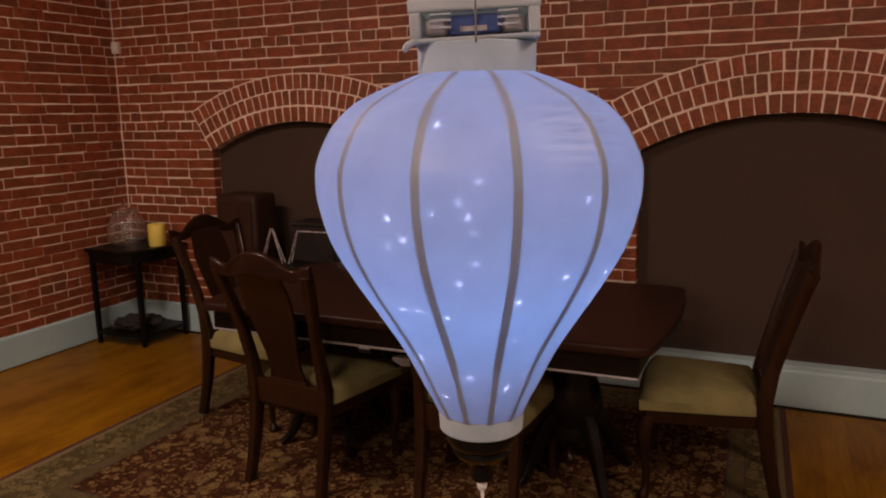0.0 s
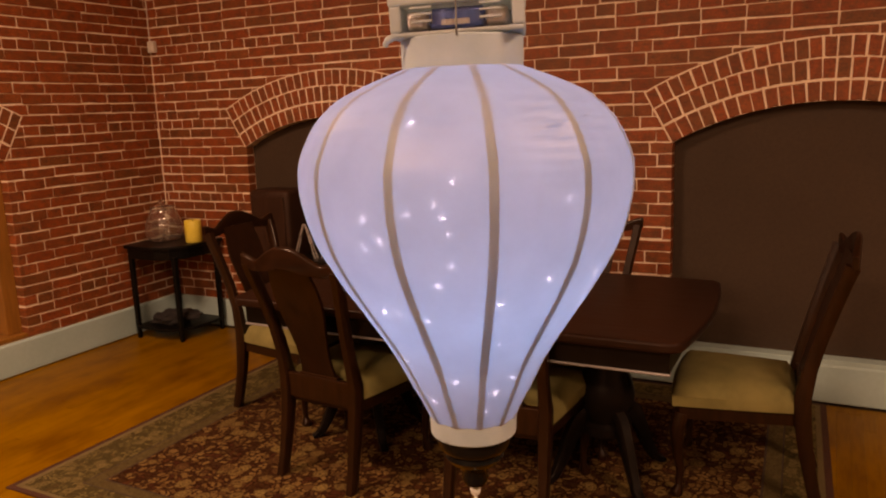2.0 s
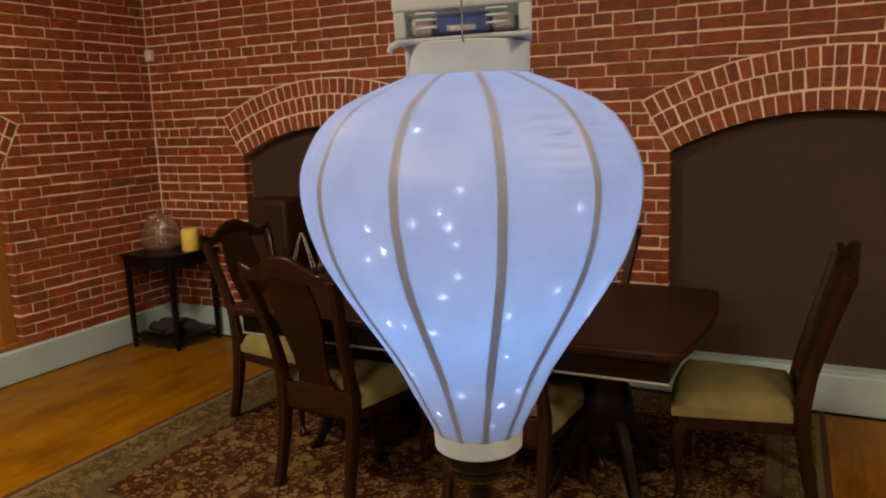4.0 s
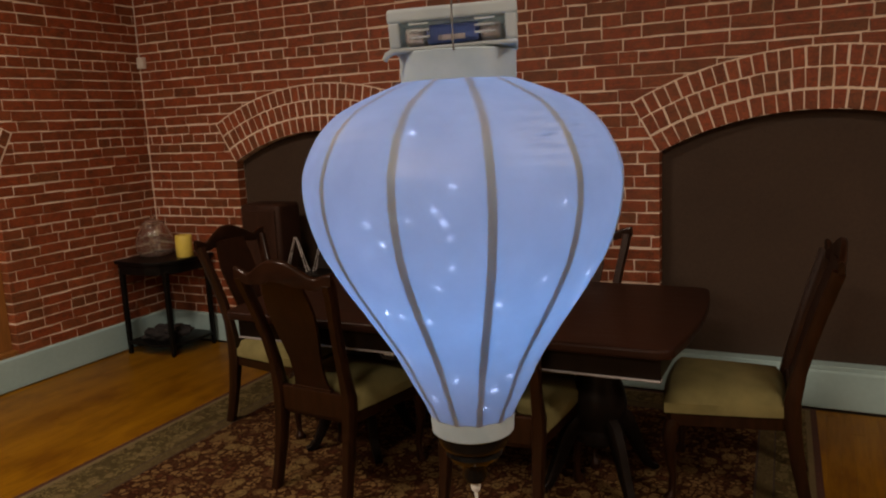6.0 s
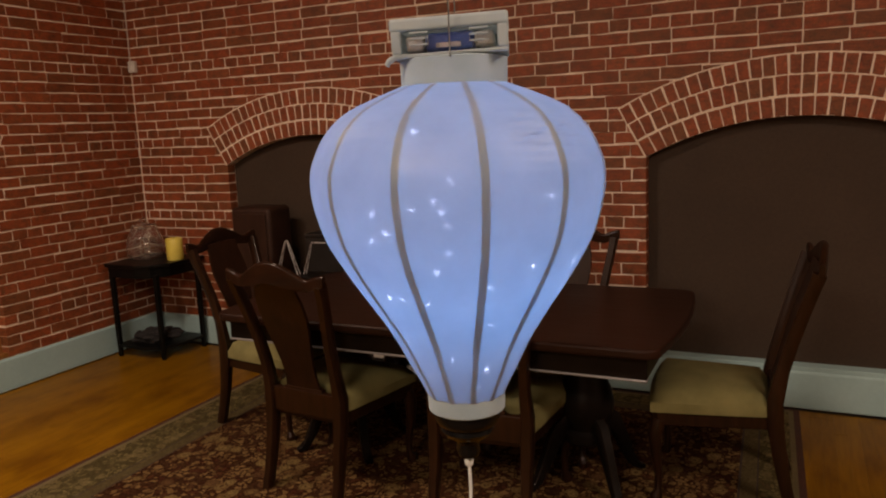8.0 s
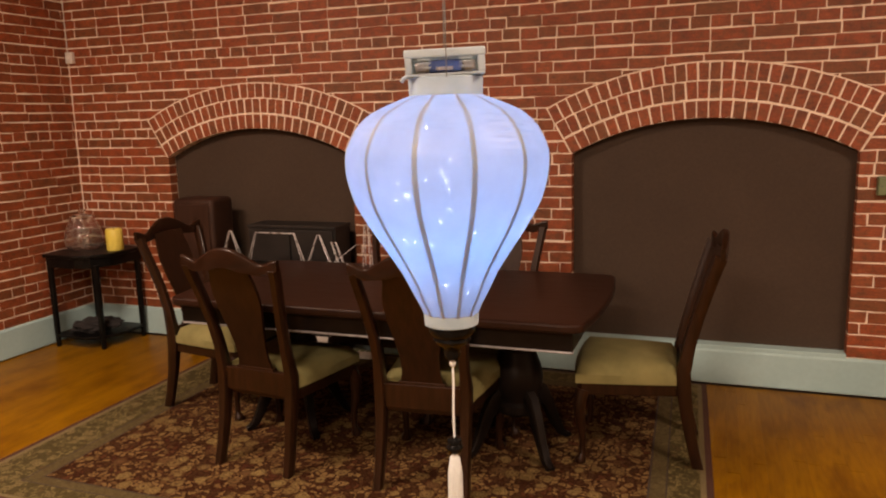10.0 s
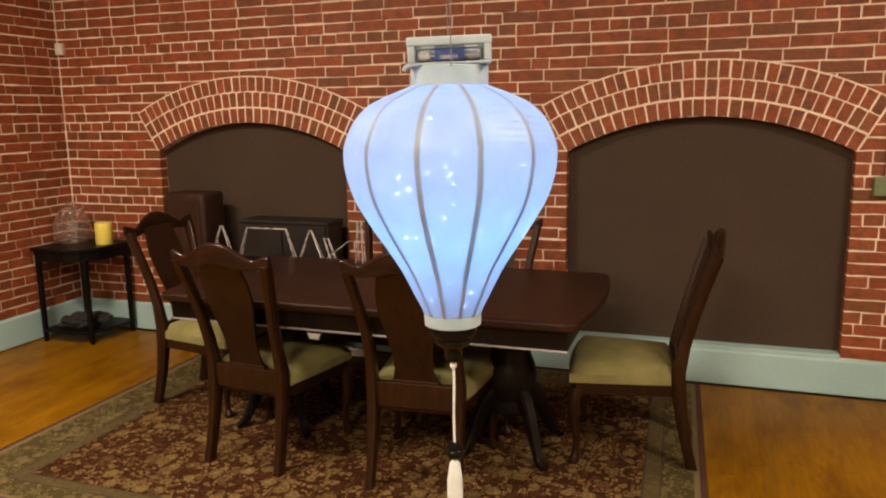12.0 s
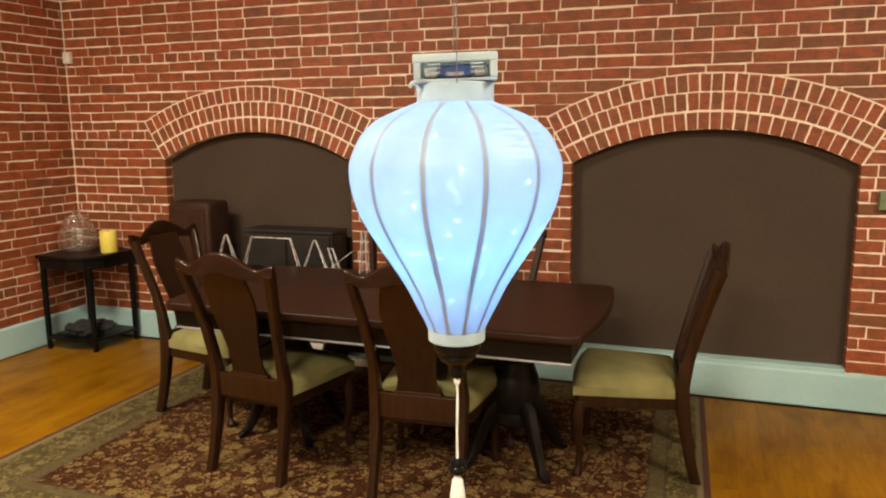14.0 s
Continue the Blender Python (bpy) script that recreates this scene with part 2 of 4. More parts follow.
def glass_material(name, tint, rough=0.02, ior=1.45, clear=1.0):
    m, t, b = nodes_of(name)
    b.inputs["Base Color"].default_value = (*tint, 1)
    b.inputs["Transmission Weight"].default_value = clear
    b.inputs["Roughness"].default_value = rough
    b.inputs["IOR"].default_value = ior
    return m


def glow_material(name, colour, strength):
    m, t, b = nodes_of(name)
    b.inputs["Base Color"].default_value = (0.8, 0.8, 0.8, 1)
    b.inputs["Emission Color"].default_value = (*colour, 1)
    b.inputs["Emission Strength"].default_value = strength
    return m


M_RUG = rug_material("floral_rug_field", (0.0350, 0.0102, 0.0028, 1), [(0.0, (0.186, 0.113, 0.042)), (0.45, (0.245, 0.154, 0.060)), (0.74, (0.155, 0.088, 0.032)), (0.90, (0.095, 0.035, 0.013)), (1.0, (0.062, 0.018, 0.008))],
                     [(0.0, (0.250, 0.176, 0.066)), (0.6, (0.200, 0.134, 0.050)), (0.95, (0.115, 0.054, 0.022))], 34.0, 0.70)
M_BORDER = rug_material("floral_rug_border", (0.0640, 0.0510, 0.0190, 1), [(0.0, (0.125, 0.100, 0.040)), (0.5, (0.170, 0.137, 0.056)), (0.8, (0.215, 0.174, 0.073)), (0.95, (0.096, 0.062, 0.025))],
                        [(0.0, (0.215, 0.170, 0.075)), (0.7, (0.160, 0.127, 0.054))], 42.0, 0.7)
M_GUARD = rug_material("guard_band_wool", (0.0925, 0.0725, 0.0311, 1), [(0.0, (0.1184, 0.0940, 0.0414)), (0.6, (0.0962, 0.0740, 0.0318)), (1.0, (0.0740, 0.0488, 0.0207))],
                       [(0.0, (0.1332, 0.1036, 0.0459)), (1.0, (0.0888, 0.0629, 0.0266))], 55.0, 0.6)
M_GUARDLINE = surface("dark_rug_line", (0.018, 0.010, 0.005), (0.032, 0.017, 0.008), 30.0, 0.95, 0.6, fine=300.0)
M_FLOOR = floor_material()
M_SILK = fabric_material("translucent_lantern_silk", (0.49, 0.505, 0.52), (0.56, 0.575, 0.59), 0.79)
# bamboo tinted blue-green so that warm light leaves the ribs grey
M_RIB = fabric_material("cool_tinted_bamboo_rib", (0.53, 0.71, 0.69), (0.63, 0.81, 0.79), 0.5)
M_GLASS = glass_material("pressed_glass", (0.98, 0.99, 0.97), 0.03, 1.5, 0.975)
M_PLASTIC = glass_material("clear_plastic", (0.93, 0.94, 0.95), 0.12, 1.25)
# bluish base colour cancels the lamps' warmth on the frosted plastic
M_FROST = fabric_material("frosted_plastic", (0.44, 0.55, 0.59), (0.52, 0.63, 0.67), 0.45)
M_LED = glow_material("led_glow", (0.42, 0.62, 1.0), 22.0)
M_LAMPGLOW = glow_material("lamp_diffuser", (1.0, 0.82, 0.6), 4.0)
M_WINDOW = glass_material("dark_window_glass", (0.75, 0.78, 0.75), 0.02)


# ---- mesh helpers ----
def part(name, bm, material, parent=None, label="", smooth=False):
    me = bpy.data.meshes.new(name)
    bm.normal_update()
    bm.to_mesh(me)
    bm.free()
    me.materials.append(material)
    if smooth:
        me.polygons.foreach_set("use_smooth", [True] * len(me.polygons))
        me.set_sharp_from_angle(angle=radians(40))
    ob = new(name, me)
    if parent:
        ob.parent = parent
    return tagged(ob, label)


def thing(name, m, label, category, group="", kind=""):
    ob = new(name)
    ob.matrix_world = m
    return tagged(ob, label, category, group, kind)


def slab(lo, hi, bevel=0.0, bm=None, seg=2):
    bm = bm or bmesh.new()
    made = bmesh.ops.create_cube(bm, size=1)["verts"]
    for v in made:
        v.co = Vector([lo[i] + (v.co[i] + 0.5) * (hi[i] - lo[i]) for i in range(3)])
    if bevel:
        edges = list({e for v in made for e in v.link_edges})
        bmesh.ops.bevel(bm, geom=edges, offset=bevel, segments=seg, affect="EDGES", profile=0.5)
    return bm


def lathe(profile, steps=32, bm=None, at=(0, 0, 0)):
    """Turned body from (radius, height) pairs."""
    bm = bm or bmesh.new()
    rings = []
    for r, z in profile:
        rings.append([bm.verts.new((at[0] + r * math.cos(2 * math.pi * i / steps), at[1] + r * math.sin(2 * math.pi * i / steps), at[2] + z)) for i in range(steps)])
    for a, b in zip(rings, rings[1:]):
        for i in range(steps):
            bm.faces.new((a[i], a[(i + 1) % steps], b[(i + 1) % steps], b[i]))
    bm.faces.new(list(reversed(rings[0])))
    bm.faces.new(rings[-1])
    return bm


def sweep(points, sizes, bm=None, sides=8, square=False, up=(0, 1, 0)):
    """A bar along points; sizes: (width, depth) at each point."""
    bm = bm or bmesh.new()
    pts = [Vector(p) for p in points]
    rings = []
    for k, p in enumerate(pts):
        d = (pts[min(k + 1, len(pts) - 1)] - pts[max(k - 1, 0)]).normalized()
        side = d.cross(Vector(up))
        side = side.normalized() if side.length > 1e-4 else Vector((1, 0, 0))
        nor = side.cross(d).normalized()
        w, h = sizes[k] if isinstance(sizes, list) else sizes
        if square:
            c = 0.22
            shape = [(1 - c, 1), (-1 + c, 1), (-1, 1 - c), (-1, -1 + c), (-1 + c, -1), (1 - c, -1), (1, -1 + c), (1, 1 - c)]
        else:
            shape = [(math.cos(2 * math.pi * i / sides), math.sin(2 * math.pi * i / sides)) for i in range(sides)]
        rings.append([bm.verts.new(p + side * (a * w / 2) + nor * (b * h / 2)) for a, b in shape])
    n = len(rings[0])
    for a, b in zip(rings, rings[1:]):
        for i in range(n):
            bm.faces.new((a[i], b[i], b[(i + 1) % n], a[(i + 1) % n]))
    bm.faces.new(rings[0])
    bm.faces.new(list(reversed(rings[-1])))
    bmesh.ops.recalc_face_normals(bm, faces=bm.faces)
    return bm


def board(outline, thick, bend=lambda x, z: 0.0, bevel=0.004, cuts=10):
    """An upright board with the outline (half-width by height, mirrored), bent in y."""
    bm = bmesh.new()
    front, back = [], []
    for x0, x1, z in outline:
        f, b = [], []
        for i in range(cuts + 1):
            x = x0 + (x1 - x0) * i / cuts
            y = bend(x, z)
            f.append(bm.verts.new((x, y - thick / 2, z)))
            b.append(bm.verts.new((x, y + thick / 2, z)))
        front.append(f)
        back.append(b)
    for k in range(len(front) - 1):
        for i in range(cuts):
            bm.faces.new((front[k][i], front[k][i + 1], front[k + 1][i + 1], front[k + 1][i]))
            bm.faces.new((back[k][i], back[k + 1][i], back[k + 1][i + 1], back[k][i + 1]))
        for i, flip in ((0, False), (cuts, True)):
            q = (front[k][i], front[k + 1][i], back[k + 1][i], back[k][i])
            bm.faces.new(q if not flip else tuple(reversed(q)))
    for k, flip in ((0, False), (len(front) - 1, True)):
        for i in range(cuts):
            q = (front[k][i], back[k][i], back[k][i + 1], front[k][i + 1])
            bm.faces.new(q if not flip else tuple(reversed(q)))
    bmesh.ops.recalc_face_normals(bm, faces=bm.faces)
    return bm


def plate(points, z0, z1, bevel=0.0, seg=2):
    """A flat piece with an outline seen from above."""
    bm = bmesh.new()
    f = bm.faces.new([bm.verts.new((x, y, z0)) for x, y in points])
    up = bmesh.ops.extrude_face_region(bm, geom=[f])["geom"]
    for v in up:
        if isinstance(v, bmesh.types.BMVert):
            v.co.z = z1
    bmesh.ops.recalc_face_normals(bm, faces=bm.faces)
    if bevel:
        bmesh.ops.bevel(bm, geom=list(bm.edges), offset=bevel, segments=seg, affect="EDGES", profile=0.5)
    return bm


# ---- setting ----
XL, YB, XR, YF = -4.6, 4.0, 3.4, -4.2
COURSE, BASE = 0.0677, 0.216
SPRING, RISE, RING, RECESS = 1.36, 0.196, 0.103, 0.078


class Arch:
    """A segmental opening in a wall, in that wall's own run and height."""

    def __init__(self, mid, half, depth):
        self.mid, self.half, self.depth = mid, half, depth
        self.radius = (half * half + RISE * RISE) / (2 * RISE)
        self.low = SPRING + RISE - self.radius
        self.angle = math.asin(half / self.radius)
        self.outer = self.radius + 3 * RING

    def soffit(self, s):
        d = s - self.mid
        return self.low + math.sqrt(max(self.radius ** 2 - d * d, 0)) if abs(d) < self.half else None

    def reach(self, z):
        """Half the run that the opening and its rings take at height z."""
        if z < SPRING:
            return self.half
        if z < self.low + self.outer * math.cos(self.angle):
            return (z - self.low) * math.tan(self.angle)
        d = self.outer ** 2 - (z - self.low) ** 2
        return math.sqrt(d) if d > 0 else 0.0


ARCH_A, ARCH_B, ARCH_C = Arch(-3.002, 0.752, RECESS), Arch(-0.014, 0.771, RECESS), Arch(1.994, 0.760, 0.14)


def arched_wall(name, place, start, end, arches, label):
    """Wall with arched openings through it. place(run, depth, height) gives the world point."""
    runs = {start, end}
    for a in arches:
        for i in range(29):
            runs.add(a.mid - a.half + 2 * a.half * i / 28)
    runs = sorted(runs)
    bm = bmesh.new()
    thick = 0.36

    def quad(*pts):
        bm.faces.new([bm.verts.new(place(*p)) for p in pts])

    for r0, r1 in zip(runs, runs[1:]):
        mid = (r0 + r1) / 2
        a = next((k for k in arches if abs(mid - k.mid) < k.half), None)
        if a is None:
            for d in (0.0, thick):
                quad((r0, d, 0), (r1, d, 0), (r1, d, CEIL), (r0, d, CEIL))
        else:
            s0 = a.soffit(r0) or SPRING
            s1 = a.soffit(r1) or SPRING
            for d in (0.0, thick):
                quad((r0, d, 0), (r1, d, 0), (r1, d, BASE), (r0, d, BASE))
                quad((r0, d, s0), (r1, d, s1), (r1, d, CEIL), (r0, d, CEIL))
            quad((r0, 0, s0), (r1, 0, s1), (r1, thick, s1), (r0, thick, s0))
            quad((r0, 0, BASE), (r1, 0, BASE), (r1, thick, BASE), (r0, thick, BASE))
    for a in arches:
        for r in (a.mid - a.half, a.mid + a.half):
            quad((r, 0, BASE), (r, thick, BASE), (r, thick, SPRING), (r, 0, SPRING))
    bmesh.ops.remove_doubles(bm, verts=bm.verts, dist=0.0005)
    bmesh.ops.recalc_face_normals(bm, faces=bm.faces)
    return tagged(part(name, bm, M_MORTAR), label, "wall", kind="structure")


def back_place(run, depth, height):
    return (run, YB + 0.004 + depth, height)


def left_place(run, depth, height):
    return (XL - 0.004 - depth, run, height)


wall_back = arched_wall("wall_north", back_place, XL - 0.36, XR, [ARCH_A, ARCH_B], "red brick wall with pale mortar and two arched recesses")
wall_left = arched_wall("wall_west", left_place, YF, YB + 0.004, [ARCH_C], "red brick wall with pale mortar and an arched opening")
wall_right = tagged(part("wall_east", slab((XR, YF - 0.2, 0), (XR + 0.2, YB, CEIL)), M_PLASTER), "plain off-white plaster wall", "wall", kind="structure")
wall_front = tagged(part("wall_south", slab((XL - 0.36, YF - 0.2, 0), (XR, YF, CEIL)), M_PLASTER), "plain off-white plaster wall", "wall", kind="structure")
ceiling = tagged(part("ceiling", slab((XL - 0.36, YF - 0.2, CEIL), (XR + 0.2, YB + 0.36, CEIL + 0.15)), M_CEIL), "plain white painted ceiling", "ceiling", kind="structure")

# floor with narrow oak strips
floor = tagged(part("floor", slab((XL - 0.36, YF - 0.2, -0.2), (XR + 0.2, YB + 0.36, -0.004)), M_CHARCOAL), "orange-stained oak strip floor with a soft shine", "floor", kind="structure")
rng = random.Random(4)
verts, faces = [], []
w = 0.057
x = XL
while x < XR:
    y = YF - rng.random()
    while y < YB:
        ln = rng.uniform(0.7, 1.9)
        y0, y1 = max(y, YF) + 0.0006, min(y + ln, YB - 0.034) - 0.0006
        if y1 > y0:
            k, h = len(verts), rng.uniform(-0.0001, 0.0)
            verts += [(x, y0, -0.004), (x + w, y0, -0.004), (x + w, y1, -0.004), (x, y1, -0.004),
                      (x + 0.0002, y0 + 0.0002, h), (x + w - 0.0002, y0 + 0.0002, h), (x + w - 0.0002, y1 - 0.0002, h), (x + 0.0002, y1 - 0.0003, h)]
            faces += [(k + 4, k + 5, k + 6, k + 7), (k, k + 1, k + 5, k + 4), (k + 1, k + 2, k + 6, k + 5), (k + 2, k + 3, k + 7, k + 6), (k + 3, k, k + 4, k + 7)]
        y += ln
    x += w
me = bpy.data.meshes.new("floorboards")
me.from_pydata(verts, [], faces)
me.materials.append(M_FLOOR)
boards = new("floorboards", me)
boards.parent = floor
tagged(boards, "orange-stained oak strips", kind="stuff")


# baseboards
def baseboard(name, place, start, end):
    profile = [(0.0, 0.010), (-0.020, 0.010), (-0.021, 0.014), (-0.020, 0.200), (-0.017, 0.209), (-0.011, 0.2145), (0.0, 0.2155)]
    bm = bmesh.new()
    ends = [[bm.verts.new(place(r, d, h)) for d, h in profile] for r in (start, end)]
    n = len(profile)
    for i in range(n):
        bm.faces.new((ends[0][i], ends[0][(i + 1) % n], ends[1][(i + 1) % n], ends[1][i]))
    bm.faces.new(ends[0])
    bm.faces.new(list(reversed(ends[1])))
    bmesh.ops.recalc_face_normals(bm, faces=bm.faces)
    return tagged(part(name, bm, M_BASE), "tall pale painted wooden baseboard with a rounded top", "baseboard", kind="structure")


baseboard("baseboard_north", back_place, XL + 0.02, XR)
baseboard("baseboard_west", left_place, YF, YB)

tagged(part("trim_corner", slab((XL - 0.003, YB - 0.006, BASE), (XL + 0.006, YB + 0.003, CEIL)), M_MORTAR), "pale mortar line down the brick corner", "trim", kind="structure")

# sills and panels inside the arched recesses
for a, n in ((ARCH_A, 1), (ARCH_B, 2)):
    tagged(part(f"sill_{n}", slab((a.mid - a.half + 0.004, YB - 0.010, BASE - 0.012), (a.mid + a.half - 0.004, YB + RECESS - 0.001, 0.238), 0.003), M_BASE), "white painted ledge under an arched panel", "sill", kind="structure")
    bm = bmesh.new()
    outline = [(a.mid - a.half, BASE), (a.mid + a.half, BASE)]
    outline += [(a.mid + a.half - 2 * a.half * i / 30, a.soffit(a.mid + a.half * 0.9999 - 2 * a.half * 0.9999 * i / 30) + 0.02) for i in range(31)]
    f = bm.faces.new([bm.verts.new((px, YB + RECESS, pz)) for px, pz in outline])
    for v in bmesh.ops.extrude_face_region(bm, geom=[f])["geom"]:
        if isinstance(v, bmesh.types.BMVert):
            v.co.y += 0.03
    bmesh.ops.recalc_face_normals(bm, faces=bm.faces)
    tagged(part(f"panel_{n}", bm, M_PANEL), "flat dark brown panel filling an arched brick recess", "panel", kind="structure")

# window in the arched opening of the west wall
win = tagged(new("window_1"), "oak-framed dark window set deep in a brick arch", "window", kind="structure")
ya, yb = ARCH_C.mid - ARCH_C.half, ARCH_C.mid + ARCH_C.half
xa, xb = XL - 0.33, XL - 0.06
part("window_sill", slab((XL - 0.34, ya + 0.003, BASE + 0.003), (XL - 0.004, yb - 0.003, BASE + 0.033), 0.004), M_OAK, win)
for y0, y1 in ((yb - 0.10, yb - 0.004), (ya + 0.004, ya + 0.10)):
    part("window_frame", slab((xa, y0, BASE + 0.033), (xb, y1, 1.213), 0.005), M_OAK, win)
part("window_frame", slab((xa, ya + 0.004, 1.215), (xb, yb - 0.004, 1.30), 0.005), M_OAK, win)
part("window_head", slab((xa, ya + 0.004, 1.30), (XL - 0.12, yb - 0.004, 1.60)), M_PANEL, win)
for k in range(2):
    y0 = ya + 0.10 + k * 0.66
    part("sash_rail", slab((XL - 0.25, y0 + 0.62, BASE + 0.033), (XL - 0.21, y0 + 0.66, 1.215), 0.004), M_OAK, win)
    pane = part("pane", slab((XL - 0.234, y0, BASE + 0.033), (XL - 0.228, y0 + 0.62, 1.215)), M_WINDOW, win)
    pane.visible_shadow = False
tagged(part("backdrop", slab((XL - 0.50, ya - 0.2, 0.0), (XL - 0.46, yb + 0.2, 1.9)), M_BLACK), "dark night outside the window", "backdrop", kind="structure")


# ---- things ----
def make_chair(m, label, group):
    ob = thing("dining_chair", m, label, "chair", group)

    def back_y(z):
        return -0.142 * max(0.0, (z - 0.45) / 0.55) ** 1.25 if z > 0.45 else -0.075 * ((0.45 - z) / 0.45) ** 1.6

    # seat with a domed cushion
    bm = bmesh.new()
    n = 14
    grid = []
    for j in range(n + 1):
        v = j / n
        row = []
        for i in range(n + 1):
            u = 2 * i / n - 1
            half = 0.205 + 0.06 * v ** 0.8
            y = 0.012 + 0.455 * v + (0.018 * (1 - u * u) if v > 0.9 else 0)
            edge = max(abs(u), abs(2 * v - 1))
            z = 0.437 + 0.052 * (1 - edge ** 5) ** 0.5 + 0.008 * (1 - u * u) * (1 - (2 * v - 1) ** 2)
            row.append(bm.verts.new((u * half, y, z)))
        grid.append(row)
    for j in range(n):
        for i in range(n):
            bm.faces.new((grid[j][i], grid[j][i + 1], grid[j + 1][i + 1], grid[j + 1][i]))
    rim = [grid[0][i] for i in range(n + 1)] + [grid[j][n] for j in range(1, n + 1)] + [grid[n][i] for i in range(n - 1, -1, -1)] + [grid[j][0] for j in range(n - 1, 0, -1)]
    low = [bm.verts.new((v.co.x, v.co.y, 0.396)) for v in rim]
    for i in range(len(rim)):
        k = (i + 1) % len(rim)
        bm.faces.new((rim[k], rim[i], low[i], low[k]))
    bm.faces.new(low)
    bmesh.ops.recalc_face_normals(bm, faces=bm.faces)
    part("seat", bm, M_SEAT, ob, "olive-beige upholstered seat", True)
    part("seat_rail", plate([(-0.196, 0.0), (0.196, 0.0), (0.257, 0.44), (0.236, 0.463), (-0.236, 0.463), (-0.257, 0.44)], 0.340, 0.398, 0.004), M_MAHOG, ob)
    part("back_rail", slab((-0.178, -0.020, 0.362), (0.178, 0.010, 0.474), 0.004), M_MAHOG, ob)
    # rear legs run on into the stiles
    for s in (-1, 1):
        pts, sz = [], []
        for z, xx, ww in ((0.0, 0.196, 0.034), (0.10, 0.193, 0.034), (0.22, 0.190, 0.038), (0.36, 0.190, 0.044), (0.46, 0.193, 0.044), (0.58, 0.190, 0.036),
                          (0.70, 0.197, 0.034), (0.82, 0.214, 0.034), (0.93, 0.232, 0.034), (0.983, 0.238, 0.036)):
            pts.append((s * xx, back_y(z), z))
            sz.append((ww * 1.05, ww * 1.4))
        part("stile", sweep(pts, sz, square=True), M_MAHOG, ob, smooth=True)
        # front leg, a shallow cabriole with a pad foot
        fx, fy = s * 0.235, 0.435
        part("leg", sweep([(fx, fy, 0.36), (fx + s * 0.012, fy + 0.014, 0.30), (fx + s * 0.010, fy + 0.012, 0.22), (fx, fy, 0.12), (fx, fy + 0.002, 0.05), (fx + s * 0.006, fy + 0.010, 0.025), (fx + s * 0.006, fy + 0.010, 0.0)],
                          [(0.062, 0.062), (0.060, 0.060), (0.046, 0.046), (0.032, 0.032), (0.028, 0.028), (0.052, 0.052), (0.046, 0.046)], sides=10), M_MAHOG, ob, smooth=True)
    # yoke-shaped crest with raised middle and eared ends
    bm = bmesh.new()
    rows = []
    steps = 28
    for i in range(steps + 1):
        u = 2 * i / steps - 1
        a = abs(u)
        top = 1.018 + 0.052 * math.exp(-(a / 0.42) ** 2.6) - 0.018 * math.exp(-((a - 0.68) / 0.14) ** 2) + 0.006 * max(0, a - 0.8) / 0.2
        bot = top - (0.088 if a < 0.3 else 0.088 - 0.040 * min(1, (a - 0.3) / 0.35))
        yy = back_y((top + bot) / 2) - 0.022 * (1 - a * a)
        th = 0.026 if a < 0.95 else 0.021
        roll = [(-th / 2, bot), (th / 2, bot), (th / 2, top - 0.013)]
        roll += [(th / 2 * math.cos(radians(22.5 * k)), top - 0.013 + 0.013 * math.sin(radians(22.5 * k))) for k in range(1, 8)]
        roll += [(-th / 2, top - 0.013)]
        rows.append([bm.verts.new((u * 0.262, yy + dy, z)) for dy, z in roll])
    n = len(rows[0])
    for p, q in zip(rows, rows[1:]):
        for i in range(n):
            bm.faces.new((p[i], p[(i + 1) % n], q[(i + 1) % n], q[i]))
    bm.faces.new(rows[0])
    bm.faces.new(list(reversed(rows[-1])))
    bmesh.ops.recalc_face_normals(bm, faces=bm.faces)
    part("crest_rail", bm, M_CREST, ob, "carved yoke crest", True)
    # vase-shaped splat
    widths = [(0.470, 0.098), (0.50, 0.091), (0.54, 0.084), (0.61, 0.087), (0.69, 0.102), (0.77, 0.119), (0.84, 0.127), (0.90, 0.121), (0.945, 0.110), (0.992, 0.113)]
    part("splat", board([(-hw, hw, z) for z, hw in widths], 0.014, lambda px, z: back_y(z) - 0.018 * (1 - (px / 0.26) ** 2) * min(1, max(0, (z - 0.45) / 0.4))), M_MAHOG, ob, "solid vase-shaped splat", True)
    part("shoe", slab((-0.105, -0.018, 0.474), (0.105, 0.010, 0.486), 0.003), M_MAHOG, ob)
    return ob


CHAIR = "dark mahogany dining chair with olive seat"
chair = make_chair(pose(-1.925, 2.285, 0, 0, 0, -5), CHAIR + " on the rug", "chairs round the table")
for px, py, turn, where in ((-1.108, 2.30, 4, "on the rug"), (-2.785, 2.955, -92, "at the table head"), (-0.082, 3.00, 94.5, "at the table end"),
                            (-1.75, 3.60, 177, "behind the table"), (-1.092, 3.37, 178, "behind the table")):
    c = copy_thing(chair, pose(px, py, 0, 0, 0, turn))
    tagged(c, CHAIR + " " + where)


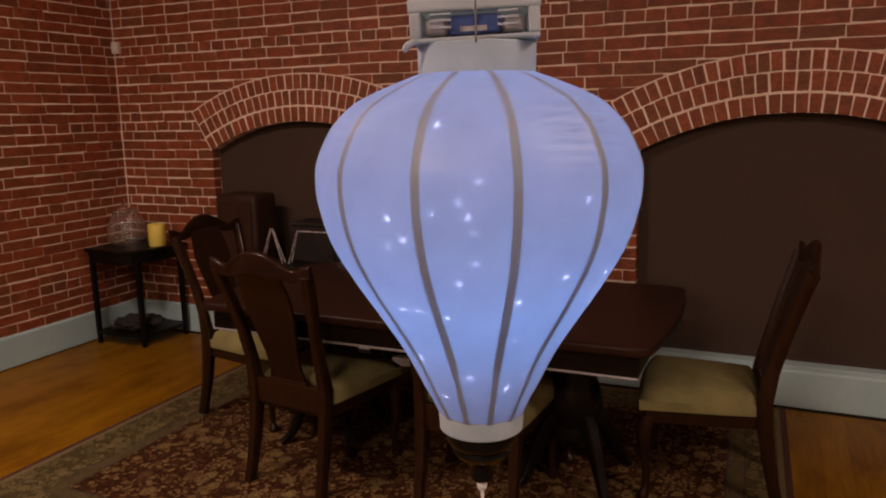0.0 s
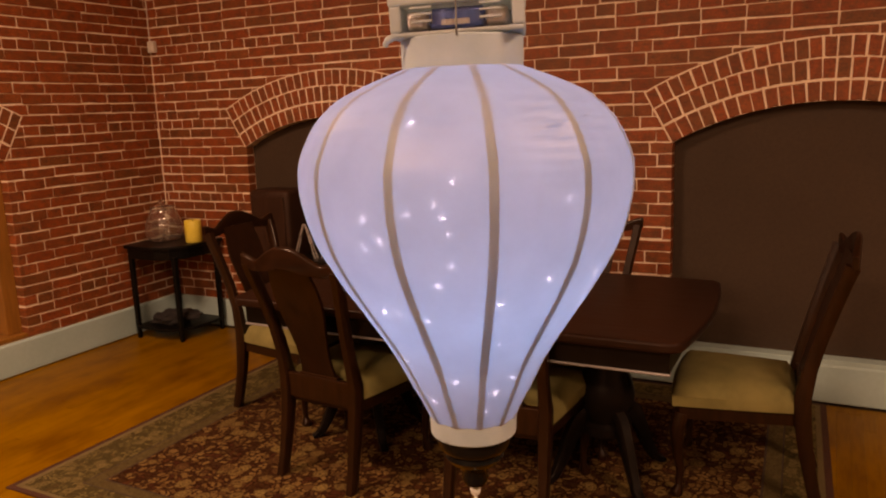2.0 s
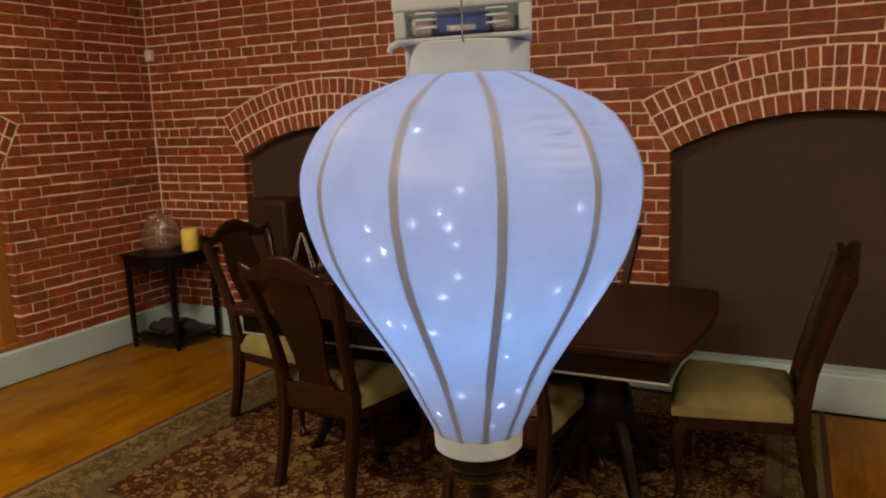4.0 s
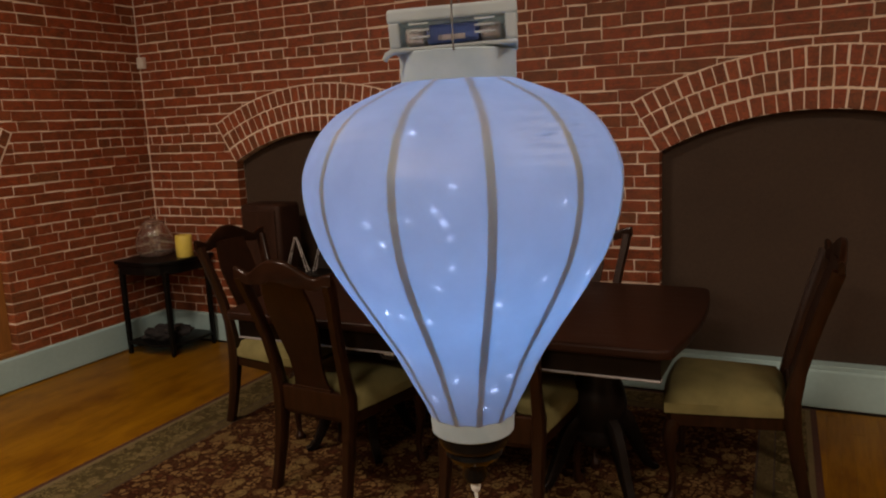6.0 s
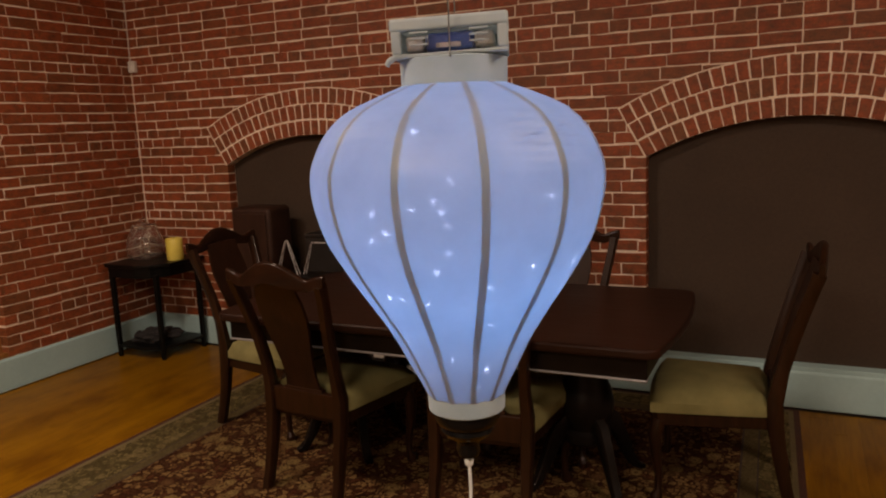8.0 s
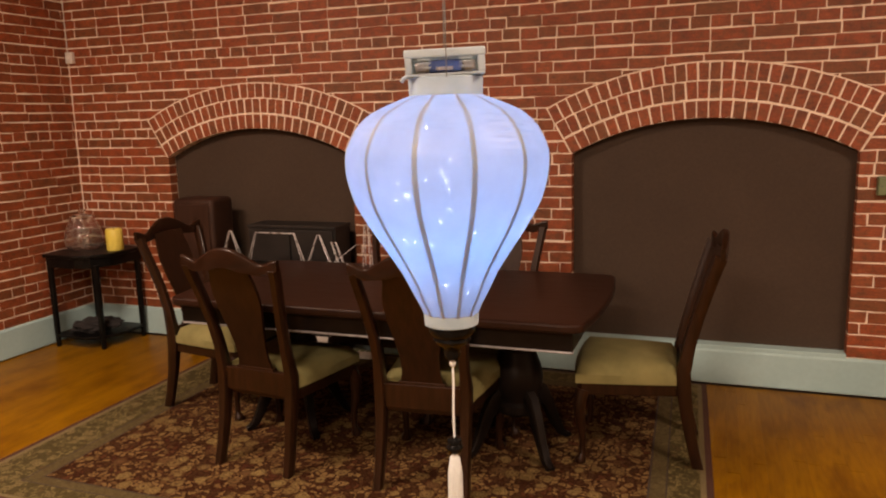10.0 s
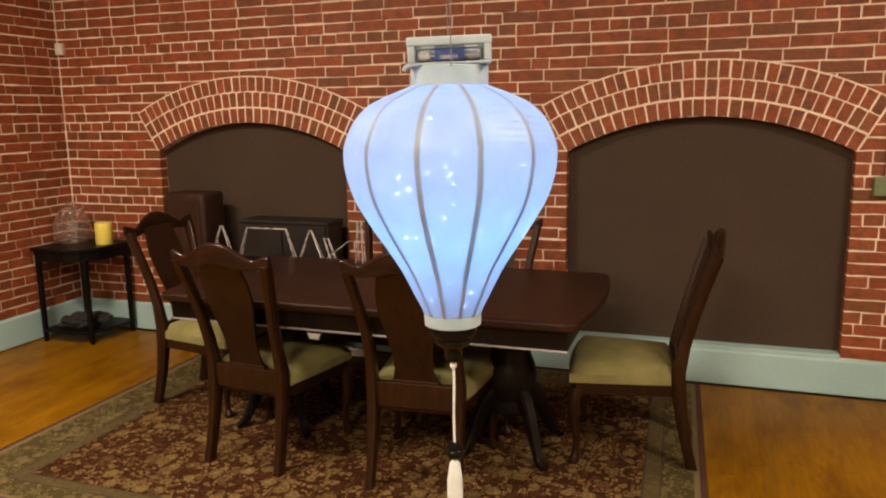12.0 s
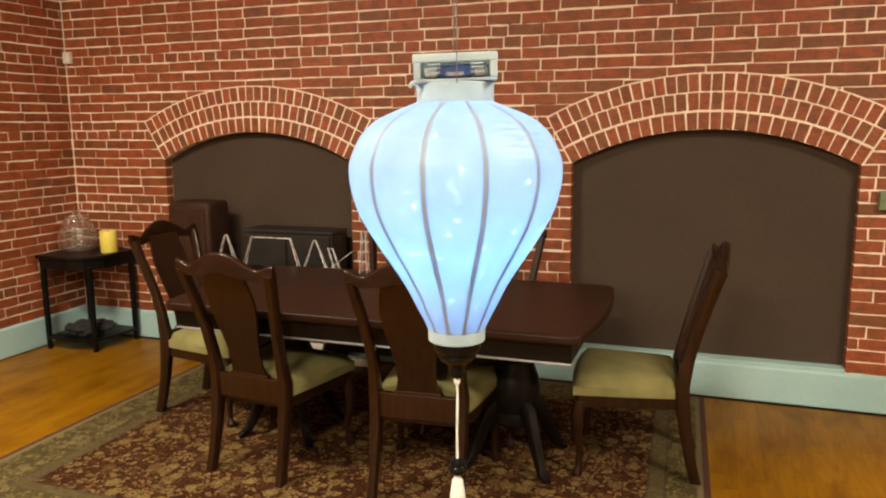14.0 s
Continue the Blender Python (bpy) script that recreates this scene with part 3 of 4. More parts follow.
def make_table():
    ob = thing("dining_table", pose(-1.42, 2.797, 0), "large polished mahogany pedestal dining table standing on the rug", "table")
    hx, hy, r, bow = 0.985, 0.505, 0.06, 0.045
    # bowed ends between rounded corners
    end = [(hx + bow * (1 - (y / hy) ** 2), y) for y in [(-1 + 2 * k / 10) * (hy - r) for k in range(11)]]
    low = [(hx - r + bow * 0.22 + r * math.cos(radians(a)), -hy + r + r * math.sin(radians(a))) for a in (-90, -67, -45, -22)]
    end = low + end + [(x, -y) for x, y in reversed(low)]
    outline = end + [(-x, -y) for x, y in end]
    part("tabletop", plate(outline, 0.742, 0.780, 0.010, 3), M_TOP, ob, "glossy reddish-brown top with rounded edges")
    hx, hy = 0.995, 0.512
    for y0, y1 in ((-hy + 0.055, -hy + 0.08), (hy - 0.08, hy - 0.055)):
        part("apron", slab((-hx + 0.05, y0, 0.655), (hx - 0.05, y1, 0.742), 0.003), M_UNDERFRAME, ob)
        part("apron_bead", slab((-hx + 0.048, y0 - 0.006, 0.647), (hx - 0.048, y1 + 0.006, 0.656), 0.004), M_RAIL, ob, "pale slide rail")
    for x0, x1 in ((-hx + 0.05, -hx + 0.075), (hx - 0.075, hx - 0.05)):
        part("apron", slab((x0, -hy + 0.08, 0.655), (x1, hy - 0.08, 0.742), 0.003), M_UNDERFRAME, ob)
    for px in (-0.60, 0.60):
        ped = part("pedestal", lathe([(0.095, 0.20), (0.108, 0.215), (0.108, 0.25), (0.092, 0.265), (0.098, 0.29), (0.118, 0.33), (0.122, 0.38), (0.112, 0.43), (0.094, 0.48), (0.090, 0.51), (0.104, 0.53), (0.100, 0.55), (0.112, 0.58), (0.17, 0.64), (0.17, 0.742)], 32, at=(px, 0, 0)), M_UNDERFRAME, ob, "turned column", True)
        for k in range(4):
            a = radians(45 + 90 * k)
            ca, sa = math.cos(a), math.sin(a)
            prof = [(0.05, 0.30), (0.10, 0.31), (0.15, 0.28), (0.20, 0.20), (0.245, 0.11), (0.285, 0.045), (0.32, 0.022), (0.345, 0.014)]
            part("foot", sweep([(px + r * ca * 0.85, r * sa * 0.85, z) for r, z in prof], [(0.05, 0.075), (0.05, 0.075), (0.048, 0.07), (0.044, 0.058), (0.04, 0.046), (0.038, 0.036), (0.036, 0.028), (0.034, 0.026)], square=True, up=(0, 0, 1)), M_UNDERFRAME, ped, smooth=True)
    return ob


make_table()


def make_rug():
    ob = thing("area_rug", pose(0, 0, 0), "dark red floral wool rug with olive borders and dark binding", "rug")
    x0, x1, y0, y1 = -3.20, 0.095, 1.640, 3.955

    def ring(name, ins, outs, z, mat, label):
        a, b = ins, outs
        for lo, hi in (((b[0], b[2]), (b[1], a[2])), ((b[0], a[3]), (b[1], b[3])), ((b[0], a[2]), (a[0], a[3])), ((a[1], a[2]), (b[1], a[3]))):
            part(name, slab((lo[0], lo[1], 0.0005), (hi[0], hi[1], z)), mat, ob, label)

    r0 = (x0, x1, y0, y1)
    r1 = (x0 + 0.03, x1 - 0.03, y0 + 0.025, y1 - 0.025)
    r2 = (x0 + 0.290, x1 - 0.190, y0 + 0.160, y1 - 0.19)
    r2b = (x0 + 0.297, x1 - 0.197, y0 + 0.167, y1 - 0.197)
    r3 = (x0 + 0.362, x1 - 0.262, y0 + 0.222, y1 - 0.262)
    r3b = (x0 + 0.372, x1 - 0.272, y0 + 0.230, y1 - 0.272)
    ring("binding", r1, r0, 0.0075, M_BINDING, "dark brown binding")
    r1b = (r1[0] + 0.028, r1[1] - 0.024, r1[2] + 0.018, r1[3] - 0.018)
    ring("outer_stripe", r1b, r1, 0.0085, M_BAND, "narrow tan stripe")
    ring("border", r2, r1b, 0.009, M_BORDER, "olive border")
    ring("guard_line", r2b, r2, 0.0088, M_GUARDLINE, "thin dark line")
    ring("guard_band", r3, r2b, 0.0085, M_GUARD, "narrow tan band with small motifs")
    ring("guard_line", r3b, r3, 0.0088, M_GUARDLINE, "thin dark line")
    part("field", slab((r3b[0], r3b[2], 0.0005), (r3b[1], r3b[3], 0.0095)), M_RUG, ob, "dark red floral field")
    # the hand-woven rug narrows a little towards the wall
    for piece in ob.children:
        for v in piece.data.vertices:
            v.co.x -= 0.038 * (v.co.y - 2.15) * (v.co.x - x0) / (x1 - x0)
    return ob


make_rug()


def make_corner_table():
    ob = thing("corner_table", pose(-4.287, 3.73, 0), "black painted corner table with a low shelf against brick walls", "table")
    outline = [(-0.25, 0.24), (-0.25, -0.22), (-0.235, -0.24), (0.06, -0.255), (0.17, -0.21), (0.25, -0.08), (0.262, 0.06), (0.262, 0.24)]
    part("tabletop", plate(outline, 0.672, 0.698, 0.006), M_BLACK, ob)
    part("apron", plate([(x * 0.93, y * 0.93) for x, y in outline], 0.60, 0.672, 0.003), M_BLACK, ob)
    part("shelf", plate([(x * 0.9, y * 0.9) for x, y in outline], 0.075, 0.095, 0.003), M_BLACK, ob)
    for lx, ly in ((-0.215, -0.195), (0.178, -0.165), (0.218, 0.20), (-0.215, 0.205)):
        part("leg", sweep([(lx, ly, 0.0), (lx, ly, 0.12), (lx, ly, 0.62)], [(0.026, 0.026), (0.032, 0.032), (0.036, 0.036)], square=True), M_BLACK, ob)
    return ob


make_corner_table()

# glass jar and candle on the corner table
jar = thing("glass_jar", pose(-4.385, 3.76, 0.698), "large clear ribbed glass jar on the black corner table", "jar")
outer = [(0.085, 0.0), (0.108, 0.007), (0.128, 0.038), (0.134, 0.080), (0.127, 0.128), (0.110, 0.175), (0.092, 0.212), (0.082, 0.238), (0.088, 0.252)]
bm = bmesh.new()
steps = 72
rings = []
for r, z in outer + [(r - 0.006, z + (0.005 if i == 0 else 0)) for i, (r, z) in reversed(list(enumerate(outer)))]:
    rings.append([bm.verts.new(((r + (0.0055 * abs(math.cos(6 * 2 * math.pi * i / steps)) if r > 0.09 else 0)) * math.cos(2 * math.pi * i / steps),
                                (r + (0.0055 * abs(math.cos(6 * 2 * math.pi * i / steps)) if r > 0.09 else 0)) * math.sin(2 * math.pi * i / steps), z)) for i in range(steps)])
for p, q in zip(rings, rings[1:]):
    for i in range(steps):
        bm.faces.new((p[i], p[(i + 1) % steps], q[(i + 1) % steps], q[i]))
bm.faces.new(list(reversed(rings[0])))
bm.faces.new(rings[-1])
bmesh.ops.recalc_face_normals(bm, faces=bm.faces)
part("bowl", bm, M_GLASS, jar, smooth=True)
part("stopper", lathe([(0.030, 0.215), (0.072, 0.236), (0.074, 0.248), (0.050, 0.262), (0.018, 0.268), (0.016, 0.274), (0.026, 0.284), (0.023, 0.296), (0.006, 0.301)], 24), M_GLASS, jar, smooth=True)
part("insert", lathe([(0.030, 0.010), (0.034, 0.014), (0.014, 0.03), (0.012, 0.07), (0.034, 0.09), (0.040, 0.13), (0.034, 0.15), (0.030, 0.148)], 24), M_GLASS, jar, smooth=True)
candle = thing("pillar_candle", pose(-4.11, 3.77, 0.698), "thick yellow pillar candle on the black corner table", "candle")
part("wax", lathe([(0.056, 0.0), (0.059, 0.004), (0.059, 0.150), (0.055, 0.157), (0.040, 0.152), (0.012, 0.147)], 28), M_CANDLE, candle, smooth=True)
part("wick", sweep([(0, 0, 0.146), (0.001, 0, 0.158), (0.003, 0, 0.166)], (0.003, 0.003), sides=6), M_BLACK, candle)

# rumpled black cloth bag on the low shelf
bm = bmesh.new()
bmesh.ops.create_icosphere(bm, subdivisions=4, radius=1)
for v in bm.verts:
    n = noise.noise(v.co * 2.3) * 0.35 + noise.noise(v.co * 5.5) * 0.14
    v.co = Vector((v.co.x * 0.19 * (1 + n), v.co.y * 0.085 * (1 + n), max(0.0, 0.045 + v.co.z * 0.055 * (1 + n * 1.6) + 0.02 * v.co.x)))
bag = part("cloth_bag", bm, M_CLOTH, smooth=True)
bag.matrix_world = pose(-4.27, 3.67, 0.0955, 0, 0, 12)
tagged(bag, "rumpled black cloth bag lying on the low shelf", "bag")

# cabinets in front of the panel of the first arch
cab = thing("tall_cabinet", pose(-3.225, 3.735, 0), "tall plain dark brown wooden cabinet beside the brick recess", "cabinet")
part("body", slab((-0.275, -0.04, 0.06), (0.055, 0.20, 1.09), 0.030, seg=4), M_DARKBOX, cab, smooth=True)
part("plinth", slab((-0.235, -0.020, 0.0), (0.035, 0.18, 0.062)), M_BLACK, cab)
part("door", slab((-0.225, -0.050, 0.10), (0.025, -0.0405, 1.05), 0.004), M_DARKBOX, cab)
side = thing("low_cabinet", pose(-2.615, 3.875, 0), "low black cabinet standing against the brown arched panel", "cabinet")
part("body", slab((-0.325, -0.11, 0.05), (0.335, 0.10, 0.895), 0.004), M_CHARCOAL, side)
part("top", slab((-0.33, -0.12, 0.895), (0.34, 0.105, 0.915), 0.004), M_CHARCOAL, side)
part("plinth", slab((-0.31, -0.09, 0.0), (0.32, 0.09, 0.052)), M_CHARCOAL, side)
part("rail", slab((-0.318, -0.1245, 0.06), (0.328, -0.111, 0.193), 0.003), M_CHARCOAL, side)
for k in range(2):
    part("door", slab((-0.315 + k * 0.325, -0.124, 0.20), (-0.005 + k * 0.325, -0.111, 0.885), 0.003), M_CHARCOAL, side)


outlet = thing("power_outlet", pose(-2.40, 3.7505, 0.146), "white double power outlet on the low black cabinet", "outlet")
part("plate", slab((-0.060, -0.010, -0.024), (0.060, 0.0, 0.024), 0.004), M_WHITE, outlet)
for sx in (-1, 1):
    part("socket", slab((sx * 0.029 - 0.022, -0.014, -0.017), (sx * 0.029 + 0.022, -0.010, 0.017), 0.003), M_WHITE, outlet)
strip = thing("power_strip", pose(-2.19, 3.86, 0.0, 0, 0, 4), "white power strip lying on the floor by the wall", "power strip")
part("body", slab((-0.10, -0.025, 0.0005), (0.10, 0.025, 0.058), 0.006), M_WHITE, strip)
for k in range(4):
    part("socket", slab((-0.085 + k * 0.045, -0.020, 0.058), (-0.050 + k * 0.045, 0.020, 0.061), 0.001), M_GREY, strip)

# console table with chrome wire racks
def make_rack(m, top, foot, height, depth, label, lean=0.0):
    ob = thing("wire_rack", m, label, "rack", "chrome wire racks")
    for s in (-1, 1):
        y = s * depth / 2
        part("leg_frame", sweep([(lean - foot / 2, y, 0.003), (-top / 2, y * 0.35, height), (top / 2, y * 0.35, height), (lean + foot / 2, y, 0.003)], (0.0055, 0.0055), sides=8), M_CHROME, ob, smooth=True)
    for x0, z in ((-top / 2, height), (top / 2, height)):
        part("cross_bar", sweep([(x0, -depth * 0.175, z), (x0, depth * 0.175, z)], (0.006, 0.006), sides=8, up=(0, 0, 1)), M_CHROME, ob)
    return ob


console = thing("console_table", pose(-2.52, 3.52, 0), "narrow black console table behind the dining table", "table")
part("tabletop", slab((-0.47, -0.10, 0.675), (0.49, 0.10, 0.70), 0.004), M_BLACK, console)
part("apron", slab((-0.45, -0.08, 0.60), (0.47, 0.08, 0.675)), M_BLACK, console)
for lx in (-0.43, 0.36):
    for ly in (-0.065, 0.065):
        part("leg", slab((lx - 0.018, ly - 0.018, 0.0), (lx + 0.018, ly + 0.018, 0.60), 0.002), M_BLACK, console)
RACK = "shiny chrome wire stand on a narrow black console table"
make_rack(pose(-2.569, 3.50, 0.70), 0.280, 0.41, 0.206, 0.03, RACK)
make_rack(pose(-2.258, 3.50, 0.70, 0, 0, 3), 0.014, 0.17, 0.202, 0.025, RACK)
low_rack = make_rack(pose(-2.153, 3.50, 0.70), 0.030, 0.036, 0.158, 0.02, RACK, 0.055)
part("arm", sweep([(-0.02, -0.008, 0.020), (0.06, -0.008, 0.079), (0.154, -0.008, 0.149)], (0.0045, 0.0045), sides=8), M_CHROME, low_rack, smooth=True)
make_rack(pose(-2.898, 3.50, 0.70, 0, 0, -6), 0.015, 0.17, 0.210, 0.025, RACK)

make_rack(pose(-1.788, 3.215, 0.7802, 0, 0, 8), 0.020, 0.040, 0.235, 0.05, "slim chrome wire stand near the edge of the dining table")

# electrical box with conduit on the north wall
jb = thing("junction_box", pose(0.906, YB, 1.179), "grey-green metal junction box with white conduit on brick", "junction box")
part("body", slab((-0.063, -0.045, -0.051), (0.063, 0.004, 0.051), 0.006), M_GREY, jb)
part("cover", slab((-0.059, -0.050, -0.047), (0.059, -0.045, 0.047), 0.003), M_GREY, jb)
for sx in (-1, 1):
    part("screw", lathe([(0.004, 0.0), (0.004, 0.002), (0.002, 0.003)], 10), M_WIRE, jb).matrix_local = pose(sx * 0.045, -0.0500, 0, 90)
part("conduit", sweep([(0.0, -0.022, 0.051), (0.001, -0.022, 0.6), (0.003, -0.022, CEIL - 1.179)], (0.021, 0.021), sides=14), M_WHITE, jb, "white conduit", True)
part("strap", slab((-0.034, -0.036, 0.525), (0.018, -0.003, 0.542), 0.003), M_WHITE, jb)

sensor = thing("wall_sensor", pose(-4.562, YB - 0.012, 2.108), "small white plastic sensor box in the brick corner", "sensor")
part("body", slab((-0.032, -0.024, -0.042), (0.032, 0.012, 0.042), 0.007), M_WHITE, sensor)
part("lens", slab((-0.014, -0.029, -0.022), (0.014, -0.022, 0.006), 0.003), M_WHITE, sensor)
part("cable", sweep([(-0.02, -0.004, 0.042), (-0.021, -0.004, 0.4), (-0.020, -0.004, CEIL - 2.108)], (0.006, 0.006), sides=8), M_WHITE, sensor, smooth=True)

# flush ceiling light panels
for lx, ly, power in LAMPS:
    lamp = thing("ceiling_light", pose(lx, ly, CEIL), "flat rectangular ceiling light with a warm white diffuser", "ceiling light", "ceiling lights")
    for sx in (-1, 1):
        part("frame", slab((sx * 0.61 - 0.012, -0.322, -0.07), (sx * 0.61 + 0.012, 0.322, 0.0), 0.004), M_WHITE, lamp)
        part("frame", slab((-0.597, sx * 0.31 - 0.012, -0.07), (0.597, sx * 0.31 + 0.012, 0.0), 0.004), M_WHITE, lamp)
    part("diffuser", slab((-0.596, -0.296, -0.062), (0.596, 0.296, -0.05), 0.002), M_LAMPGLOW, lamp, "warm white diffuser")

# ---- the hanging lantern ----
lantern = thing("silk_lantern", pose(LX, LY, 0), "pale blue glowing silk lantern with grey ribs, hanging on wires", "lantern")
# half-profile: height and radius
SLIM = 0.945
PROFILE = [(1.3580, 0.0340), (1.3720, 0.0405), (1.3850, 0.0474), (1.4110, 0.0625), (1.4370, 0.0795), (1.4630, 0.0975), (1.4890, 0.1135), (1.5060, 0.1210), (1.5250, 0.1262),
           (1.5400, 0.1280), (1.5560, 0.1268), (1.5730, 0.1195), (1.5860, 0.1105), (1.5990, 0.0950), (1.6090, 0.0730), (1.6165, 0.0525), (1.6190, 0.0438)]


PROFILE = [(z, r * (SLIM if 0.05 < r else 0.975)) for z, r in PROFILE]


def spline(values, k, steps):
    p0, p1, p2, p3 = (Vector(values[min(max(k + d, 0), len(values) - 1)]) for d in (-1, 0, 1, 2))
    for i in range(steps):
        t = i / steps
        yield 0.5 * ((2 * p1) + (p2 - p0) * t + (2 * p0 - 5 * p1 + 4 * p2 - p3) * t * t + (3 * p1 - p0 - 3 * p2 + p3) * t ** 3)


curve = [p for k in range(len(PROFILE) - 1) for p in spline(PROFILE, k, 9)] + [Vector(PROFILE[-1])]
RIBS, RIB0 = 12, -57.0


def radius_at(z):
    for a, b in zip(curve, curve[1:]):
        if a[0] <= z <= b[0]:
            return a[1] + (b[1] - a[1]) * (z - a[0]) / max(b[0] - a[0], 1e-6)
    return 0.04


def creased(az, z):
    """Slack folds in the silk of one gore, below the neck."""
    d = (az - (-28) + 180) % 360 - 180
    w = math.exp(-(d / 15) ** 2) * math.exp(-((z - 1.583) / 0.020) ** 2)
    u = ((az - RIB0) / (360 / RIBS)) % 1.0
    fold = 0.0014 * math.sin((z + 0.00012 * d) * 900) + 0.0009 * math.sin((z - 0.0003 * d) * 1450 + 1.0)
    high = 0.00045 * math.exp(-((z - 1.594) / 0.016) ** 2) * math.sin((z + 0.0004 * math.sin(d * 0.11) * 9) * 760 + d * 0.05)
    long = 0.00035 * math.exp(-((z - 1.47) / 0.075) ** 2) * math.sin(z * 210 + 2.2 * math.sin(d * 0.09)) * math.sin(d * 0.17 + z * 40)
    return math.sin(math.pi * u) * (w * fold + high + long)


def lantern_point(az, z, off=0.0):
    step = 360 / RIBS
    u = ((az - RIB0) / step) % 1.0
    sag = 1 - 0.018 * math.sin(math.pi * u)
    r = radius_at(z) * sag + creased(az, z) + off
    return Vector((r * math.cos(radians(az)), r * math.sin(radians(az)), z))


bm = bmesh.new()
steps = 120
rings = [[bm.verts.new(lantern_point(RIB0 + 360 * i / steps, p[0])) for i in range(steps)] for p in curve]
for p, q in zip(rings, rings[1:]):
    for i in range(steps):
        bm.faces.new((p[i], p[(i + 1) % steps], q[(i + 1) % steps], q[i]))
bmesh.ops.recalc_face_normals(bm, faces=bm.faces)
part("shade", bm, M_SILK, lantern, "pale translucent silk", True)
for k in range(RIBS):
    az = RIB0 + 360 / RIBS * k
    bm = bmesh.new()
    rows = []
    for p in curve[:-6:2]:
        r = radius_at(p[0])
        half = math.degrees(0.0030 / max(r, 0.03)) * (0.8 if r < 0.06 else 1.0)
        inset = 0.0011 + 0.55 * max(0.0, p[0] - 1.572)
        rows.append([bm.verts.new(lantern_point(az + d, p[0], o)) for d, o in ((-half, -inset), (half, -inset), (half * 0.8, -inset - 0.0026), (-half * 0.8, -inset - 0.0026))])
    for p, q in zip(rows, rows[1:]):
        for i in range(4):
            bm.faces.new((p[i], p[(i + 1) % 4], q[(i + 1) % 4], q[i]))
    bm.faces.new(rows[0])
    bm.faces.new(list(reversed(rows[-1])))
    bmesh.ops.recalc_face_normals(bm, faces=bm.faces)
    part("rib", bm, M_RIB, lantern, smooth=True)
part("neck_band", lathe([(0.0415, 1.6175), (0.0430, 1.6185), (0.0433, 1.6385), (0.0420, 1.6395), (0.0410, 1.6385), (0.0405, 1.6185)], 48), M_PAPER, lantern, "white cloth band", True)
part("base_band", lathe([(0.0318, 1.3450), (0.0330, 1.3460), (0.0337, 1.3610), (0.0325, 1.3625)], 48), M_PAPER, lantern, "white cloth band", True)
part("finial", lathe([(0.004, 1.2985), (0.0085, 1.3005), (0.0108, 1.306), (0.0098, 1.312), (0.0122, 1.3165), (0.0195, 1.3205), (0.0232, 1.3255), (0.0222, 1.3290), (0.0262, 1.3325), (0.0285, 1.3365), (0.0287, 1.3420), (0.0282, 1.3458)], 36), M_LACQUER, lantern, "black lacquered wooden finial", True)
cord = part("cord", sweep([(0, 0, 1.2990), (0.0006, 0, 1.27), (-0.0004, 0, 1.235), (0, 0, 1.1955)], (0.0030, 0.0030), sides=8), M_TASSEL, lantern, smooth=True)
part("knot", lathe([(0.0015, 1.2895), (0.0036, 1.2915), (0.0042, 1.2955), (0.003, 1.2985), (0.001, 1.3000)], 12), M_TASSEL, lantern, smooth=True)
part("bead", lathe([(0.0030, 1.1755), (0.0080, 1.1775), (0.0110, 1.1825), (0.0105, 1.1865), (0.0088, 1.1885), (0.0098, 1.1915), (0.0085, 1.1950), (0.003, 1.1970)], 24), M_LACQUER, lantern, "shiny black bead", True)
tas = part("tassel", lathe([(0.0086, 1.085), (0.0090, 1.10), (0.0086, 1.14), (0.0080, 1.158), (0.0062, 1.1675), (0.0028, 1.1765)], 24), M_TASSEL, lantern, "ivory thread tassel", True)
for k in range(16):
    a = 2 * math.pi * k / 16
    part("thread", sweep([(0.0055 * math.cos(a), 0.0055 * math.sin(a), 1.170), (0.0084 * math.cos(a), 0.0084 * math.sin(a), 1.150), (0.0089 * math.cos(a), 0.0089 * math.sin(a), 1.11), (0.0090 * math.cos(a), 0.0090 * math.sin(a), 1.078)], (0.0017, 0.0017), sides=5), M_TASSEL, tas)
# little lamps just under the silk: azimuth from the front, height
LEDS = [(-17, 1.583), (0, 1.550), (-36, 1.527), (-30, 1.514), (-39, 1.508), (-17, 1.531), (-7, 1.537), (-4, 1.529), (-2, 1.519), (-2, 1.499), (-9, 1.485), (-45, 1.461), (-34, 1.461),
        (-18, 1.458), (19, 1.470), (23, 1.437), (41, 1.485), (44, 1.536), (-10, 1.405), (28, 1.394), (21, 1.377), (-44, 1.384), (-55, 1.417), (43, 1.405)]
rng = random.Random(9)
LEDS += [(rng.uniform(75, 285), rng.uniform(1.38, 1.58)) for k in range(22)]
bm = bmesh.new()
bmesh.ops.create_icosphere(bm, subdivisions=1, radius=0.0009)
led = bpy.data.meshes.new("led")
bm.to_mesh(led)
bm.free()
led.materials.append(M_LED)
for az, z in LEDS:
    o = new("led", led)
    o.parent = lantern
    o.location = lantern_point(-68.4 + az * 0.8, z, -0.0015)
    o.scale = [rng.uniform(0.55, 1.0)] * 3

